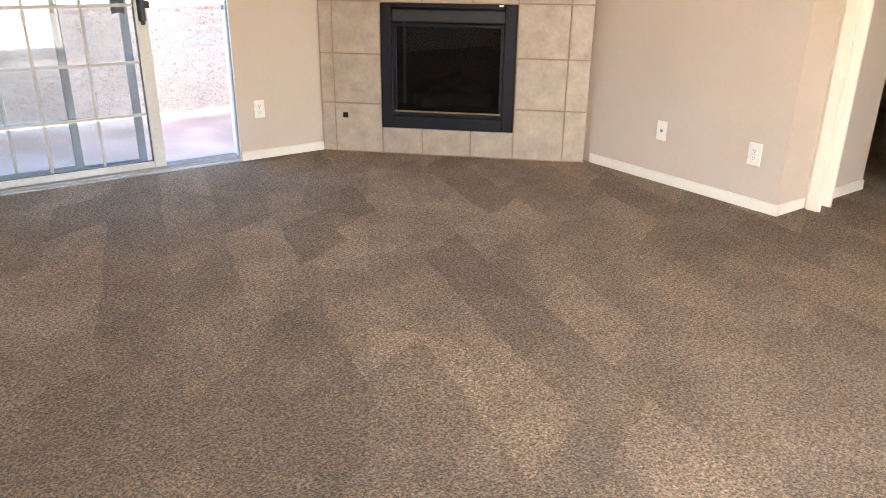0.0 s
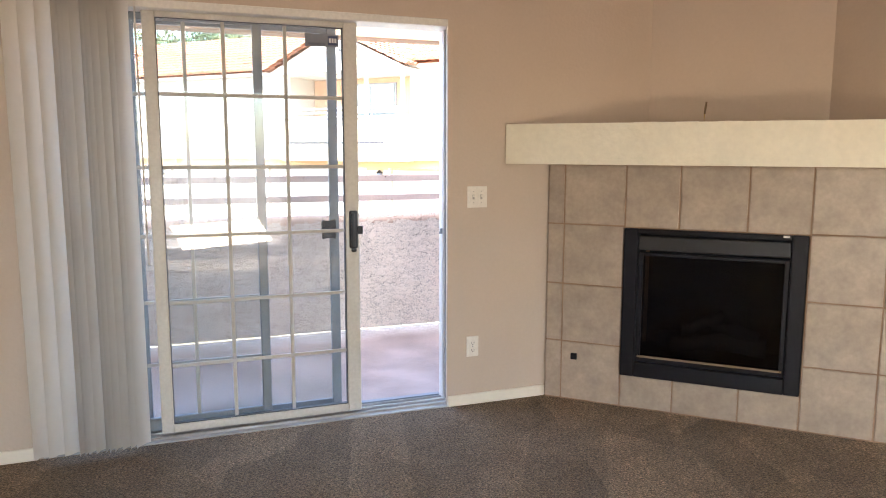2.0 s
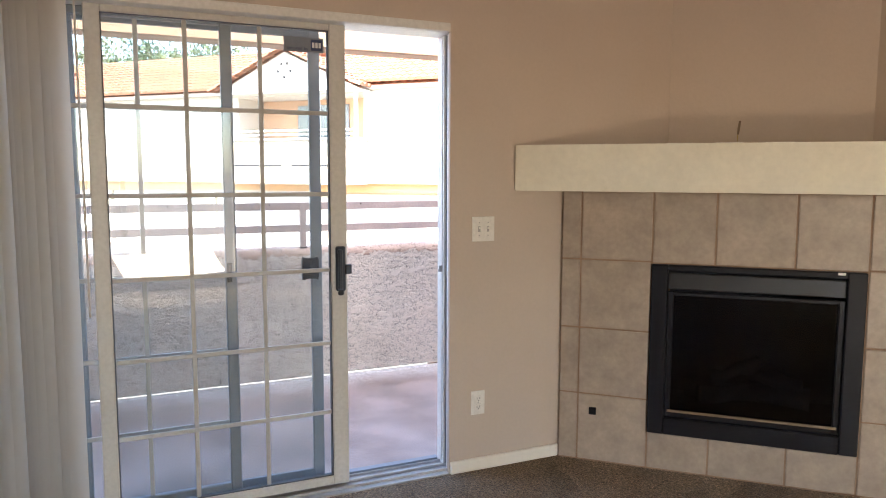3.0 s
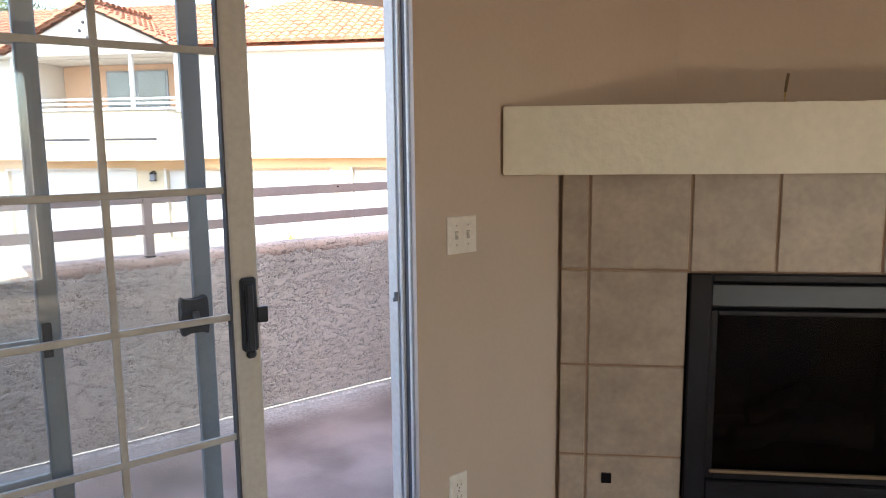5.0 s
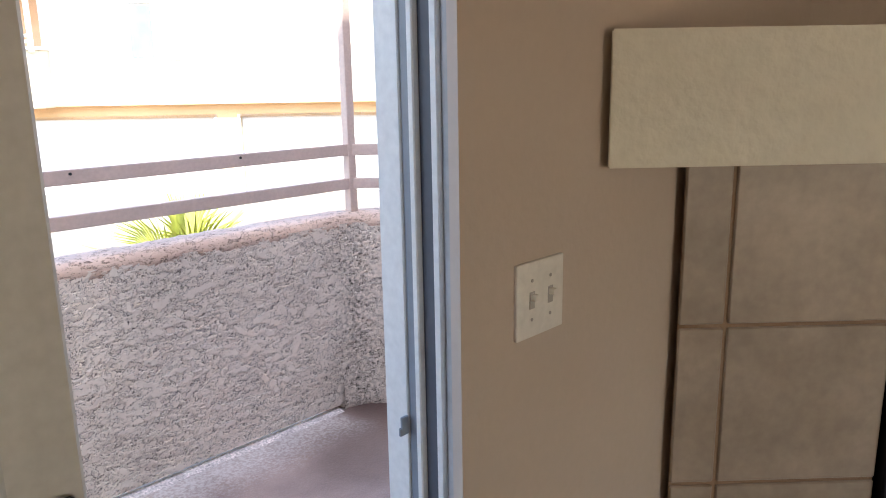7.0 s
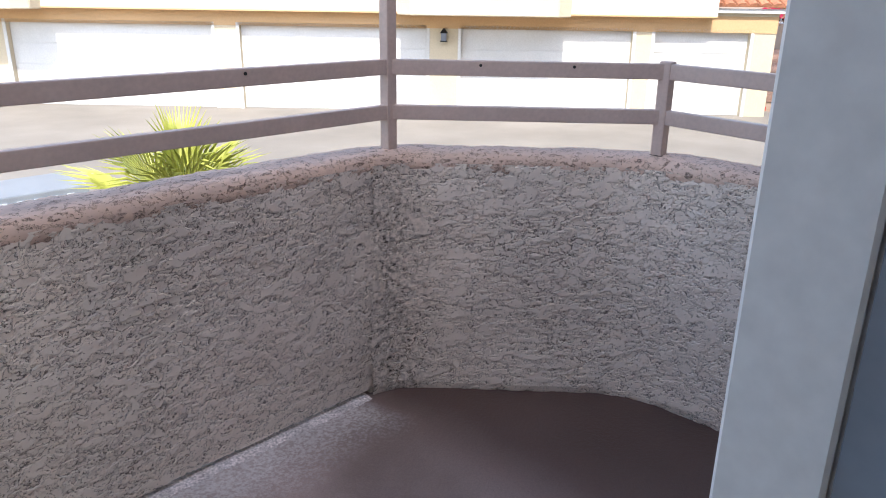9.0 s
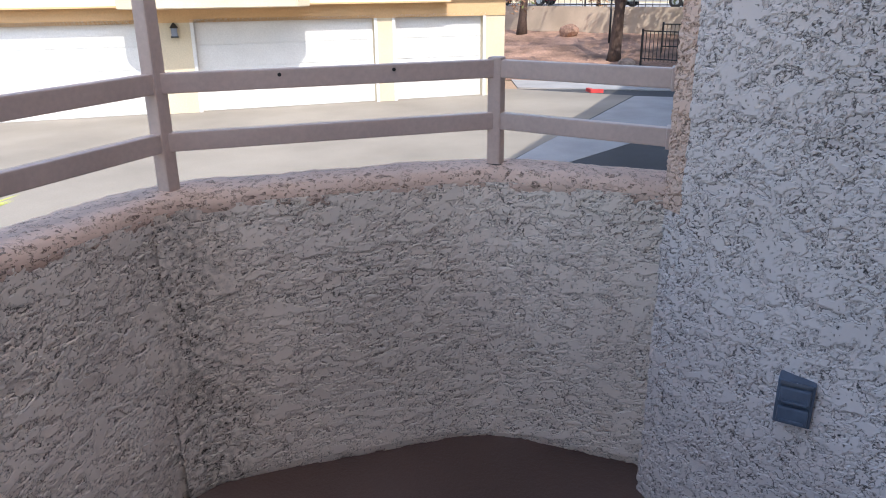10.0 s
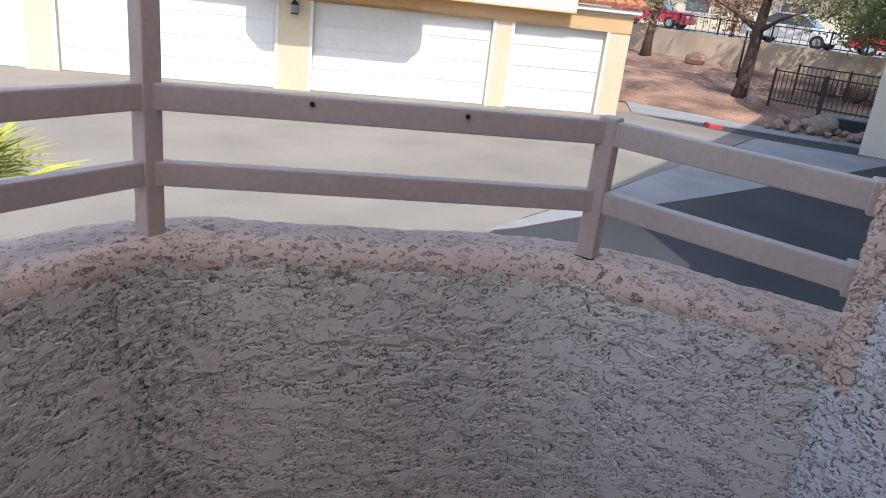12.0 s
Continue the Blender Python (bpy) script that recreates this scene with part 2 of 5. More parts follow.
def screen_material():
    m, N, L, bsdf = nodes_of("insect_screen")
    clear = N.new("ShaderNodeBsdfTransparent")
    mix = N.new("ShaderNodeMixShader")
    mix.inputs["Fac"].default_value = 0.15
    bsdf.inputs["Base Color"].default_value = (0.34, 0.38, 0.40, 1)
    bsdf.inputs["Roughness"].default_value = 0.8
    L.new(clear.outputs[0], mix.inputs[1])
    L.new(bsdf.outputs[0], mix.inputs[2])
    L.new(mix.outputs[0], N["Material Output"].inputs["Surface"])
    return m


CARPET = carpet_material()
WALL_PAINT = surface("greige_wall_paint", (0.585, 0.49, 0.412), 0.75, var=0.04, scale=1.5, fine=55, fine_var=0.015, bump=0.35, dist=0.003)
CEILING_PAINT = surface("white_ceiling_paint", (0.78, 0.74, 0.68), 0.85, var=0.03, fine=70, bump=0.5, dist=0.004)
TRIM = surface("white_trim_paint", (0.82, 0.77, 0.68), 0.4, var=0.04, fine=30, fine_var=0.02, bump=0.08)
MANTEL_PAINT = surface("cream_mantel_paint", (0.84, 0.79, 0.66), 0.55, var=0.04, scale=5, fine=34, fine_var=0.03, bump=0.6, dist=0.007)
TILE = surface("beige_ceramic_tile", (0.415, 0.342, 0.278), 0.38, var=0.14, scale=9, fine=45, fine_var=0.07, bump=0.12, dist=0.002, random_amount=0.07)
GROUT = surface("brown_grout", (0.34, 0.235, 0.165), 0.9, var=0.15, fine=200, bump=0.3)
BLACK_STEEL = surface("black_painted_steel", (0.007, 0.008, 0.014), 0.45, var=0.1, fine=150, bump=0.03, spec=0.25)
LOUVRE = surface("satin_black_steel", (0.014, 0.015, 0.02), 0.42, var=0.1, fine=150, bump=0.03, spec=0.5)
BLACK_DULL = surface("matt_black_lining", (0.035, 0.037, 0.045), 0.8, var=0.2, fine=25, bump=0.05)
LOGS = surface("ceramic_logs", (0.055, 0.052, 0.054), 0.9, var=0.3, scale=15, fine=60, bump=0.5, dist=0.006)
FIRE_GLASS = glass_material("smoked_glass", (0.46, 0.47, 0.52))
ALU = surface("painted_aluminium", (0.78, 0.77, 0.74), 0.4, var=0.03, fine=60, bump=0.05)
# darker copy of the white frame: the leaf's backlit shade is in its colour
ALU_BACKLIT = surface("backlit_cream_leaf_frame", (0.62, 0.60, 0.56), 0.42, var=0.04, fine=60, bump=0.05)
ALU_BAR = surface("grey_white_glazing_bar", (0.50, 0.49, 0.47), 0.45, var=0.03, fine=60, bump=0.05)
TRACK = surface("worn_aluminium_track", (0.42, 0.42, 0.42), 0.45, var=0.15, scale=9, fine=80)
DULL_BRASS = surface("dull_brass_strip", (0.22, 0.16, 0.10), 0.5, var=0.15)
SLOT = surface("grey_switch_slot", (0.45, 0.43, 0.41), 0.5, var=0.05)
ALU_GREY = surface("grey_aluminium", (0.24, 0.265, 0.295), 0.4, var=0.08, fine=60, bump=0.05)
ALU_DARK = surface("dark_door_track", (0.10, 0.11, 0.13), 0.5, var=0.1, fine=60)
GLASS = glass_material("double_door_glass", (0.96, 0.985, 0.99), 0.055)
SCREEN = screen_material()
HANDLE = surface("dark_plastic_handle", (0.035, 0.045, 0.06), 0.45, var=0.1, fine=120)
BLIND = surface("white_vinyl_blind", (0.80, 0.77, 0.72), 0.5, var=0.04, fine=40, fine_var=0.02, bump=0.05)
tree_nodes = BLIND.node_tree
glow = tree_nodes.nodes.new("ShaderNodeBsdfTranslucent")
glow.inputs["Color"].default_value = (0.80, 0.78, 0.76, 1)
both = tree_nodes.nodes.new("ShaderNodeMixShader")
both.inputs["Fac"].default_value = 0.5
tree_nodes.links.new(tree_nodes.nodes["Principled BSDF"].outputs[0], both.inputs[1])
tree_nodes.links.new(glow.outputs[0], both.inputs[2])
tree_nodes.links.new(both.outputs[0], tree_nodes.nodes["Material Output"].inputs["Surface"])
PLATE = surface("white_plastic_plate", (0.82, 0.79, 0.74), 0.35, var=0.03, fine=60, bump=0.02)
BRASS = surface("brass_wire", (0.55, 0.40, 0.17), 0.3, metal=1.0, var=0.1)
STICKER = surface("grey_sticker", (0.20, 0.22, 0.27), 0.4, var=0.05)
STICKER_DARK = surface("navy_print", (0.04, 0.06, 0.14), 0.4, var=0.05)
STICKER_LIGHT = surface("pale_print", (0.7, 0.72, 0.76), 0.4, var=0.05)
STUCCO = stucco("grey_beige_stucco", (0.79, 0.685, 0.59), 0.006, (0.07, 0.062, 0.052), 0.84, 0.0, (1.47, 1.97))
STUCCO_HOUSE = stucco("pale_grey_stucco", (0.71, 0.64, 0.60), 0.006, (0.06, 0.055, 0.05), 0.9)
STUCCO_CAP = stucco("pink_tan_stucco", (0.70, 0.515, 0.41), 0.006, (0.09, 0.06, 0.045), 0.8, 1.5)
BALCONY_FLOOR = deck_material()
CEMENT = surface("pale_cement", (0.66, 0.60, 0.58), 0.8, var=0.25, scale=12, fine=120, fine_var=0.45, bump=0.6, dist=0.004)
RAIL_PAINT = surface("tan_rail_paint", (0.53, 0.41, 0.355), 0.45, var=0.06, scale=6, fine=70, bump=0.12)
BEAM_PAINT = surface("orange_tan_paint", (0.62, 0.40, 0.26), 0.8, var=0.06, fine=60, bump=0.3)
LANTERN = surface("white_weathered_paint", (0.72, 0.70, 0.70), 0.55, var=0.14, scale=18, fine=90, fine_var=0.08, bump=0.2)
GREY_BOX = surface("slate_plastic_cover", (0.10, 0.13, 0.18), 0.5, var=0.15, scale=20, fine=90)
ASPHALT = surface("asphalt", (0.052, 0.054, 0.06), 0.9, var=0.2, scale=0.8, fine=70, fine_var=0.2, bump=0.6, dist=0.006)
DRIVE = surface("driveway_concrete", (0.25, 0.225, 0.195), 0.9, var=0.16, scale=0.5, fine=40, fine_var=0.06, bump=0.3, dist=0.004)
GUTTER = surface("gutter_concrete", (0.30, 0.30, 0.31), 0.9, var=0.12, scale=1.2, fine=50, bump=0.3)
GROUND_MAT = surface("desert_ground", (0.34, 0.24, 0.17), 0.95, var=0.25, scale=0.35, fine=18, fine_var=0.15, bump=0.8, dist=0.03)
DIRT = surface("red_brown_gravel", (0.29, 0.175, 0.125), 0.95, var=0.6, scale=0.7, fine=16, fine_var=0.3, bump=0.9, dist=0.04)
FACADE = surface("cream_stucco", (0.60, 0.52, 0.385), 0.9, var=0.05, scale=0.8, fine=30, bump=0.4, dist=0.01)
FACADE_WHITE = surface("off_white_stucco", (0.66, 0.61, 0.53), 0.9, var=0.04, scale=0.8, fine=30, bump=0.4, dist=0.01)
# orange of overhang shade and reflected light, put into the stucco colour
FACADE_SHADE = surface("orange_shade_stucco", (0.60, 0.40, 0.22), 0.9, var=0.06, scale=0.8, fine=30, bump=0.4, dist=0.01)
GARAGE_WHITE = surface("white_garage_door", (0.66, 0.66, 0.655), 0.5, var=0.03, fine=30, bump=0.05)
ROOF_TILE = surface("terracotta_tile", (0.42, 0.18, 0.10), 0.8, var=0.28, scale=3.0, fine=14, fine_var=0.2, bump=0.3, dist=0.01)
DARK_GLASS = surface("dark_window_glass", (0.10, 0.13, 0.15), 0.08, var=0.2, scale=1.5, spec=0.8, bump=0)
IRON = surface("black_iron", (0.02, 0.02, 0.022), 0.5, var=0.1)
BARK = surface("brown_bark", (0.08, 0.052, 0.042), 0.95, var=0.3, scale=6, fine=40, fine_var=0.25, bump=1.0, dist=0.02, stretch=(1, 1, 0.3))
LEAF_OLIVE = surface("olive_leaves", (0.12, 0.14, 0.045), 0.7, var=0.35, scale=2.0, fine=14, bump=0)
LEAF_RUST = surface("dry_rust_leaves", (0.30, 0.17, 0.10), 0.8, var=0.3, scale=2.0, fine=14, bump=0)
LEAF_GREEN = surface("dark_green_leaves", (0.05, 0.095, 0.03), 0.7, var=0.35, scale=2.0, fine=14, bump=0)
PALM_LEAF = surface("yellow_green_palm", (0.40, 0.42, 0.09), 0.5, var=0.25, scale=5.0, fine=30, bump=0.1)
ROCK = surface("brown_grey_rock", (0.30, 0.23, 0.19), 0.9, var=0.3, scale=4, fine=22, fine_var=0.2, bump=0.7, dist=0.03)
RED_PAINT = surface("red_kerb_paint", (0.50, 0.05, 0.05), 0.7, var=0.15)
CAR_WHITE = surface("white_car_paint", (0.75, 0.75, 0.76), 0.2, var=0.02, bump=0)
CAR_RED = surface("red_car_paint", (0.45, 0.03, 0.07), 0.25, var=0.04, bump=0)
RUBBER = surface("black_rubber", (0.02, 0.02, 0.02), 0.8, var=0.1)


# ---- building helpers ----
def thing(name, at, label, category, group="", kind=""):
    ob = new(name)
    ob.location = at
    ob.empty_display_size = 0.1
    return tagged(ob, label, category, group, kind)


def base_of(ob):
    v = Vector((0, 0, 0))
    while ob:
        v = v + ob.location
        ob = ob.parent
    return v


def part(name, bm, material, parent=None, label="", smooth=False, kind="", category=""):
    """Links a bmesh, given in world coordinates, as one mesh object, under parent if there is one."""
    bmesh.ops.recalc_face_normals(bm, faces=bm.faces)
    mesh = bpy.data.meshes.new(name)
    bm.to_mesh(mesh)
    bm.free()
    for p in mesh.polygons:
        p.use_smooth = smooth
    mesh.materials.append(material)
    ob = new(name, mesh)
    if parent:
        mesh.transform(Matrix.Translation(-base_of(parent)))
        ob.parent = parent
    return tagged(ob, label, category, "", kind)


def structure(name, bm, material, label, category, smooth=False):
    return part(name, bm, material, None, label, smooth, "structure", category)


def cuboid(bm, x0, x1, y0, y1, z0, z1, m=None):
    c = Matrix.Translation(((x0 + x1) / 2, (y0 + y1) / 2, (z0 + z1) / 2)) @ Matrix.Diagonal((abs(x1 - x0), abs(y1 - y0), abs(z1 - z0), 1))
    return bmesh.ops.create_cube(bm, size=1, matrix=(m @ c) if m else c)["verts"]


def box(x0, x1, y0, y1, z0, z1, m=None, bevel=0.0, segments=2):
    bm = bmesh.new()
    cuboid(bm, x0, x1, y0, y1, z0, z1, m)
    if bevel:
        bmesh.ops.bevel(bm, geom=bm.edges[:], offset=bevel, segments=segments, affect="EDGES", profile=0.6)
    return bm


def boxes(rows, m=None, bevel=0.0):
    bm = bmesh.new()
    for r in rows:
        cuboid(bm, *r, m)
    if bevel:
        bmesh.ops.bevel(bm, geom=bm.edges[:], offset=bevel, segments=1, affect="EDGES")
    return bm


def prism(points, z0, z1, m=None, bevel=0.0):
    """An upright prism over a ring of (x, y)."""
    bm = bmesh.new()
    low = [bm.verts.new((x, y, z0)) for x, y in points]
    high = [bm.verts.new((x, y, z1)) for x, y in points]
    bm.faces.new(low[::-1])
    bm.faces.new(high)
    n = len(points)
    for i in range(n):
        bm.faces.new((low[i], low[(i + 1) % n], high[(i + 1) % n], high[i]))
    if bevel:
        bmesh.ops.bevel(bm, geom=bm.edges[:], offset=bevel, segments=2, affect="EDGES")
    if m:
        bm.transform(m)
    return bm


def tube(points, radii, sides=8, m=None):
    """A tube along points, with a radius at each."""
    bm = bmesh.new()
    rings = []
    pts = [Vector(p) for p in points]
    for i, p in enumerate(pts):
        d = (pts[min(i + 1, len(pts) - 1)] - pts[max(i - 1, 0)]).normalized()
        q = d.to_track_quat("Z", "Y")
        rings.append([bm.verts.new(p + q @ Vector((radii[i] * math.cos(2 * math.pi * k / sides), radii[i] * math.sin(2 * math.pi * k / sides), 0)))
                      for k in range(sides)])
    for a, b in zip(rings, rings[1:]):
        for k in range(sides):
            bm.faces.new((a[k], a[(k + 1) % sides], b[(k + 1) % sides], b[k]))
    bm.faces.new(rings[0][::-1])
    bm.faces.new(rings[-1])
    if m:
        bm.transform(m)
    return bm


def disc(center, radius, depth, axis="Y", sides=20, m=None):
    bm = bmesh.new()
    turn = {"X": pose(0, 0, 0, 0, 90, 0), "Y": pose(0, 0, 0, 90, 0, 0), "Z": Matrix.Identity(4)}[axis]
    bmesh.ops.create_cone(bm, cap_ends=True, segments=sides, radius1=radius, radius2=radius, depth=depth,
                          matrix=(m if m else Matrix.Identity(4)) @ Matrix.Translation(center) @ turn)
    return bm


def sweep(path, profile):
    """Sweeps a closed profile of (offset to the right, z) along a level path of (x, y)."""
    bm = bmesh.new()
    rings = []
    P = [Vector(p) for p in path]
    for i, p in enumerate(P):
        d0 = (P[i] - P[i - 1]).normalized() if i else (P[1] - P[0]).normalized()
        d1 = (P[i + 1] - P[i]).normalized() if i + 1 < len(P) else d0
        n0, n1 = Vector((d0.y, -d0.x)), Vector((d1.y, -d1.x))
        n = (n0 + n1).normalized()
        n = n / max(0.4, n.dot(n0))
        rings.append([bm.verts.new((p.x + n.x * o, p.y + n.y * o, z)) for o, z in profile])
    k = len(profile)
    for a, b in zip(rings, rings[1:]):
        for j in range(k):
            bm.faces.new((a[j], a[(j + 1) % k], b[(j + 1) % k], b[j]))
    bm.faces.new(rings[0])
    bm.faces.new(rings[-1][::-1])
    return bm


FIRE = Matrix(((0.7071, 0.7071, 0, 0.31), (-0.7071, 0.7071, 0, 0.31), (0, 0, 1, 0), (0, 0, 0, 1)))
FRONT = Matrix(((0.682, 0.731, 0, 0), (-0.731, 0.682, 0, 0), (0, 0, 1, 0), (0, 0, 0, 1)))

# ---- the room ----
DX0, DX1, DTOP = -1.965, 0.030, 2.09       # door opening in the outer wall
JX = 0.056                                 # face of the side jamb, behind the plaster return
CEIL = 2.62
GROUND = -1.5
BACK = -6.15                               # inner face of the back wall
structure("floor", box(-4.2, 8.0, BACK, 0.0, -0.12, 0.0), CARPET, "brown cut-pile carpet with vacuum marks", "carpet")
structure("ceiling", box(-4.2, 8.0, BACK, 0.16, CEIL, CEIL + 0.12), CEILING_PAINT, "white textured ceiling", "ceiling")
structure("wall_north", boxes([(-4.2, DX0, 0, 0.16, -0.1, CEIL), (DX1, JX + 0.018, 0, 0.018, -0.1, CEIL), (JX + 0.018, 2.1, 0, 0.16, -0.1, CEIL), (DX0, DX1, 0, 0.018, DTOP, CEIL), (DX0, JX + 0.018, 0.018, 0.16, DTOP, CEIL)]),
          WALL_PAINT, "greige painted wall round the sliding door", "wall")
structure("wall_east", boxes([(1.976, 2.1, -2.664, 0, 0, CEIL), (2.1, 2.36, -2.664, -2.544, 0, CEIL), (2.24, 2.36, -5.6, -3.55, 0, CEIL),
                              (2.24, 2.36, -3.55, -2.664, 2.08, CEIL)]), WALL_PAINT, "greige painted wall beside the fireplace", "wall")
structure("wall_hall", boxes([(2.36, 2.88, -2.664, -2.544, 0, CEIL), (2.76, 2.88, -2.544, -0.2, 0, CEIL), (7.0, 7.12, BACK, 0, 0, CEIL),
                              (2.88, 7.0, -0.32, -0.2, 0, CEIL)]), WALL_PAINT, "greige hallway wall beyond the doorway", "wall")
structure("wall_west", box(-4.2, -4.08, BACK, 0, 0, CEIL), WALL_PAINT, "greige painted wall", "wall")
structure("wall_south", boxes([(-4.2, -2.5, BACK - 0.12, BACK, 0, CEIL), (0.1, 8.0, BACK - 0.12, BACK, 0, CEIL), (-2.5, 0.1, BACK - 0.12, BACK, 0, 0.1),
                               (-2.5, 0.1, BACK - 0.12, BACK, 2.2, CEIL)]), WALL_PAINT, "greige painted wall with a window", "wall")

bb = bmesh.new()
cuboid(bb, DX1 + 0.004, 0.635, -0.014, 0, 0.0, 0.062)
part_rows = [(-4.08, DX0 - 0.02, -0.014, 0, 0, 0.062), (1.962, 1.976, -2.678, -1.30, 0, 0.062), (1.976, 2.235, -2.678, -2.664, 0, 0.062),
             (2.42, 2.88, -2.678, -2.664, 0, 0.062), (6.986, 7.0, BACK, -0.32, 0, 0.062)]
for r in part_rows:
    cuboid(bb, *r)
bmesh.ops.bevel(bb, geom=bb.edges[:], offset=0.004, segments=1, affect="EDGES")
structure("baseboard", bb, TRIM, "low white painted baseboard", "baseboard")

casing = boxes([(2.222, 2.24, -2.755, -2.690, 0, 2.15), (2.222, 2.24, -3.62, -3.55, 0, 2.15), (2.222, 2.24, -3.62, -2.69, 2.08, 2.15),
                (2.24, 2.36, -2.71, -2.664, 0, 2.08), (2.36, 2.378, -2.755, -2.69, 0, 2.15), (2.228, 2.236, -2.77, -2.755, 0, 2.08)], bevel=0.003)
structure("trim", casing, TRIM, "white painted door casing of the hall doorway", "door casing")
strike = thing("strike_plate", (2.30, -2.712, 1.0), "small dark strike plate in the door jamb", "strike plate")
part("plate", box(2.28, 2.31, -2.714, -2.710, 0.96, 1.03, bevel=0.001), ALU_DARK, strike)


# ---- fireplace ----
def fireplace():
    f = thing("fireplace", (1.2, -0.6, 0), "corner gas fireplace faced with beige square tiles", "fireplace")
    body = prism([(0.462, -0.005), (0.885, -0.005), (0.885, 0.55), (1.79, 0.55), (1.79, -0.005), (2.268, -0.005), (2.268, 0.03), (1.36, 0.90), (0.478, 0.041)], 0, 1.342, FIRE)
    part("surround", body, GROUT, f, "brown grouted backing")
    part("hearth_infill", box(0.885, 1.79, -0.005, 0.55, 0, 0.178, FIRE), GROUT, f)
    part("lintel_infill", box(0.885, 1.79, -0.005, 0.55, 1.0, 1.342, FIRE), GROUT, f)
    frame_rows = [(0.892, 0.965, -0.032, 0.05, 0.188, 1.002), (1.712, 1.786, -0.032, 0.05, 0.188, 1.002),
                  (0.965, 1.712, -0.032, 0.05, 0.188, 0.27), (0.965, 1.712, -0.032, 0.05, 0.975, 1.002)]
    part("metal_frame", boxes(frame_rows, FIRE, 0.004), BLACK_STEEL, f, "black steel frame")
    part("louvre", box(0.968, 1.709, -0.012, 0.03, 0.886, 0.962, FIRE @ Matrix.Translation((0, 0, 0.92)) @ pose(0, 0, 0, -9, 0, 0) @ Matrix.Translation((0, 0, -0.92)), 0.004), LOUVRE, f, "grey-black upper louvre panel")
    part("inner_frame", boxes([(0.967, 0.992, -0.008, 0.02, 0.272, 0.874), (1.685, 1.71, -0.008, 0.02, 0.272, 0.874),
                               (0.992, 1.685, -0.008, 0.02, 0.856, 0.874), (0.992, 1.685, -0.014, 0.02, 0.272, 0.30)], FIRE, 0.003), BLACK_STEEL, f)
    part("sill_rail", box(0.98, 1.70, -0.026, -0.012, 0.298, 0.308, FIRE, 0.002), DULL_BRASS, f, "thin metal lower rail")
    part("glass", box(0.992, 1.685, 0.006, 0.012, 0.30, 0.856, FIRE), FIRE_GLASS, f, "smoked glass front")
    part("firebox", boxes([(0.93, 1.75, 0.50, 0.53, 0.19, 0.99), (0.90, 0.93, 0.06, 0.53, 0.19, 0.99), (1.75, 1.78, 0.06, 0.53, 0.19, 0.99),
                           (0.93, 1.75, 0.06, 0.5, 0.19, 0.26), (0.93, 1.75, 0.06, 0.5, 0.94, 0.99)], FIRE), BLACK_DULL, f, "dark firebox lining")
    for i, (a, b, r) in enumerate((((1.05, 0.32, 0.33), (1.62, 0.25, 0.35), 0.055), ((1.12, 0.2, 0.33), (1.5, 0.36, 0.36), 0.05),
                                   ((1.18, 0.24, 0.41), (1.40, 0.3, 0.5), 0.04), ((1.35, 0.3, 0.44), (1.58, 0.22, 0.41), 0.042))):
        pts = [Vector(a).lerp(Vector(b), k / 4) + Vector((0, 0, 0.01 * math.sin(3 * k + i))) for k in range(5)]
        part("log", tube(pts, [r * (0.85 + 0.2 * math.sin(2.1 * k + i)) for k in range(5)], 9, FIRE), LOGS, f, "grey ceramic log", True)
    part("gas_valve", box(0.612, 0.647, -0.022, -0.008, 0.240, 0.276, FIRE, 0.003), BLACK_STEEL, f, "small black gas key plate")
    part("latch", box(1.67, 1.70, -0.038, -0.026, 0.990, 1.001, FIRE, 0.002), ALU, f, "bright metal latch")
    return f


FIREPLACE = fireplace()
mantel = thing("mantel_shelf", (1.2, -0.6, 1.34), "thick cream plaster mantel shelf filling the corner above the tiles", "mantel shelf")
part("slab", prism([(0.402, -0.002), (0.360, -0.018), (1.946, -1.604), (1.974, -1.590), (1.974, -0.002)], 1.343, 1.557, None, 0.003), MANTEL_PAINT, mantel)
structure("chimney_breast", prism([(1.285, 0.01), (1.98, -0.66), (1.98, 0.01)], 1.553, CEIL + 0.01), WALL_PAINT, "greige painted diagonal wall above the mantel shelf", "wall")
hook = thing("brass_hook", (1.36, -0.40, 1.557), "bent brass wire standing on the mantel shelf", "wire hook")
part("wire", tube([FIRE @ Vector(p) for p in ((1.247, 0.24, 1.557), (1.247, 0.24, 1.60), (1.248, 0.24, 1.615))], [0.0035, 0.003, 0.003], 6), BRASS, hook, "", True)
part("sleeve", tube([FIRE @ Vector(p) for p in ((1.248, 0.24, 1.612), (1.251, 0.24, 1.645), (1.255, 0.24, 1.676))], [0.005, 0.006, 0.005], 8), DULL_BRASS, hook, "dark twisted upper end", True)
for i in range(3):
    s = 0.95 + i * 0.2
    bead = thing("paint_flake", tuple(FIRE @ Vector((s, -0.17, 1.5565))), "torn edge of paper lying on the mantel shelf", "paper scrap")
    part("scrap", box(s, s + 0.11, -0.185, -0.16, 1.5565, 1.559, FIRE, 0.0008), PLATE, bead)


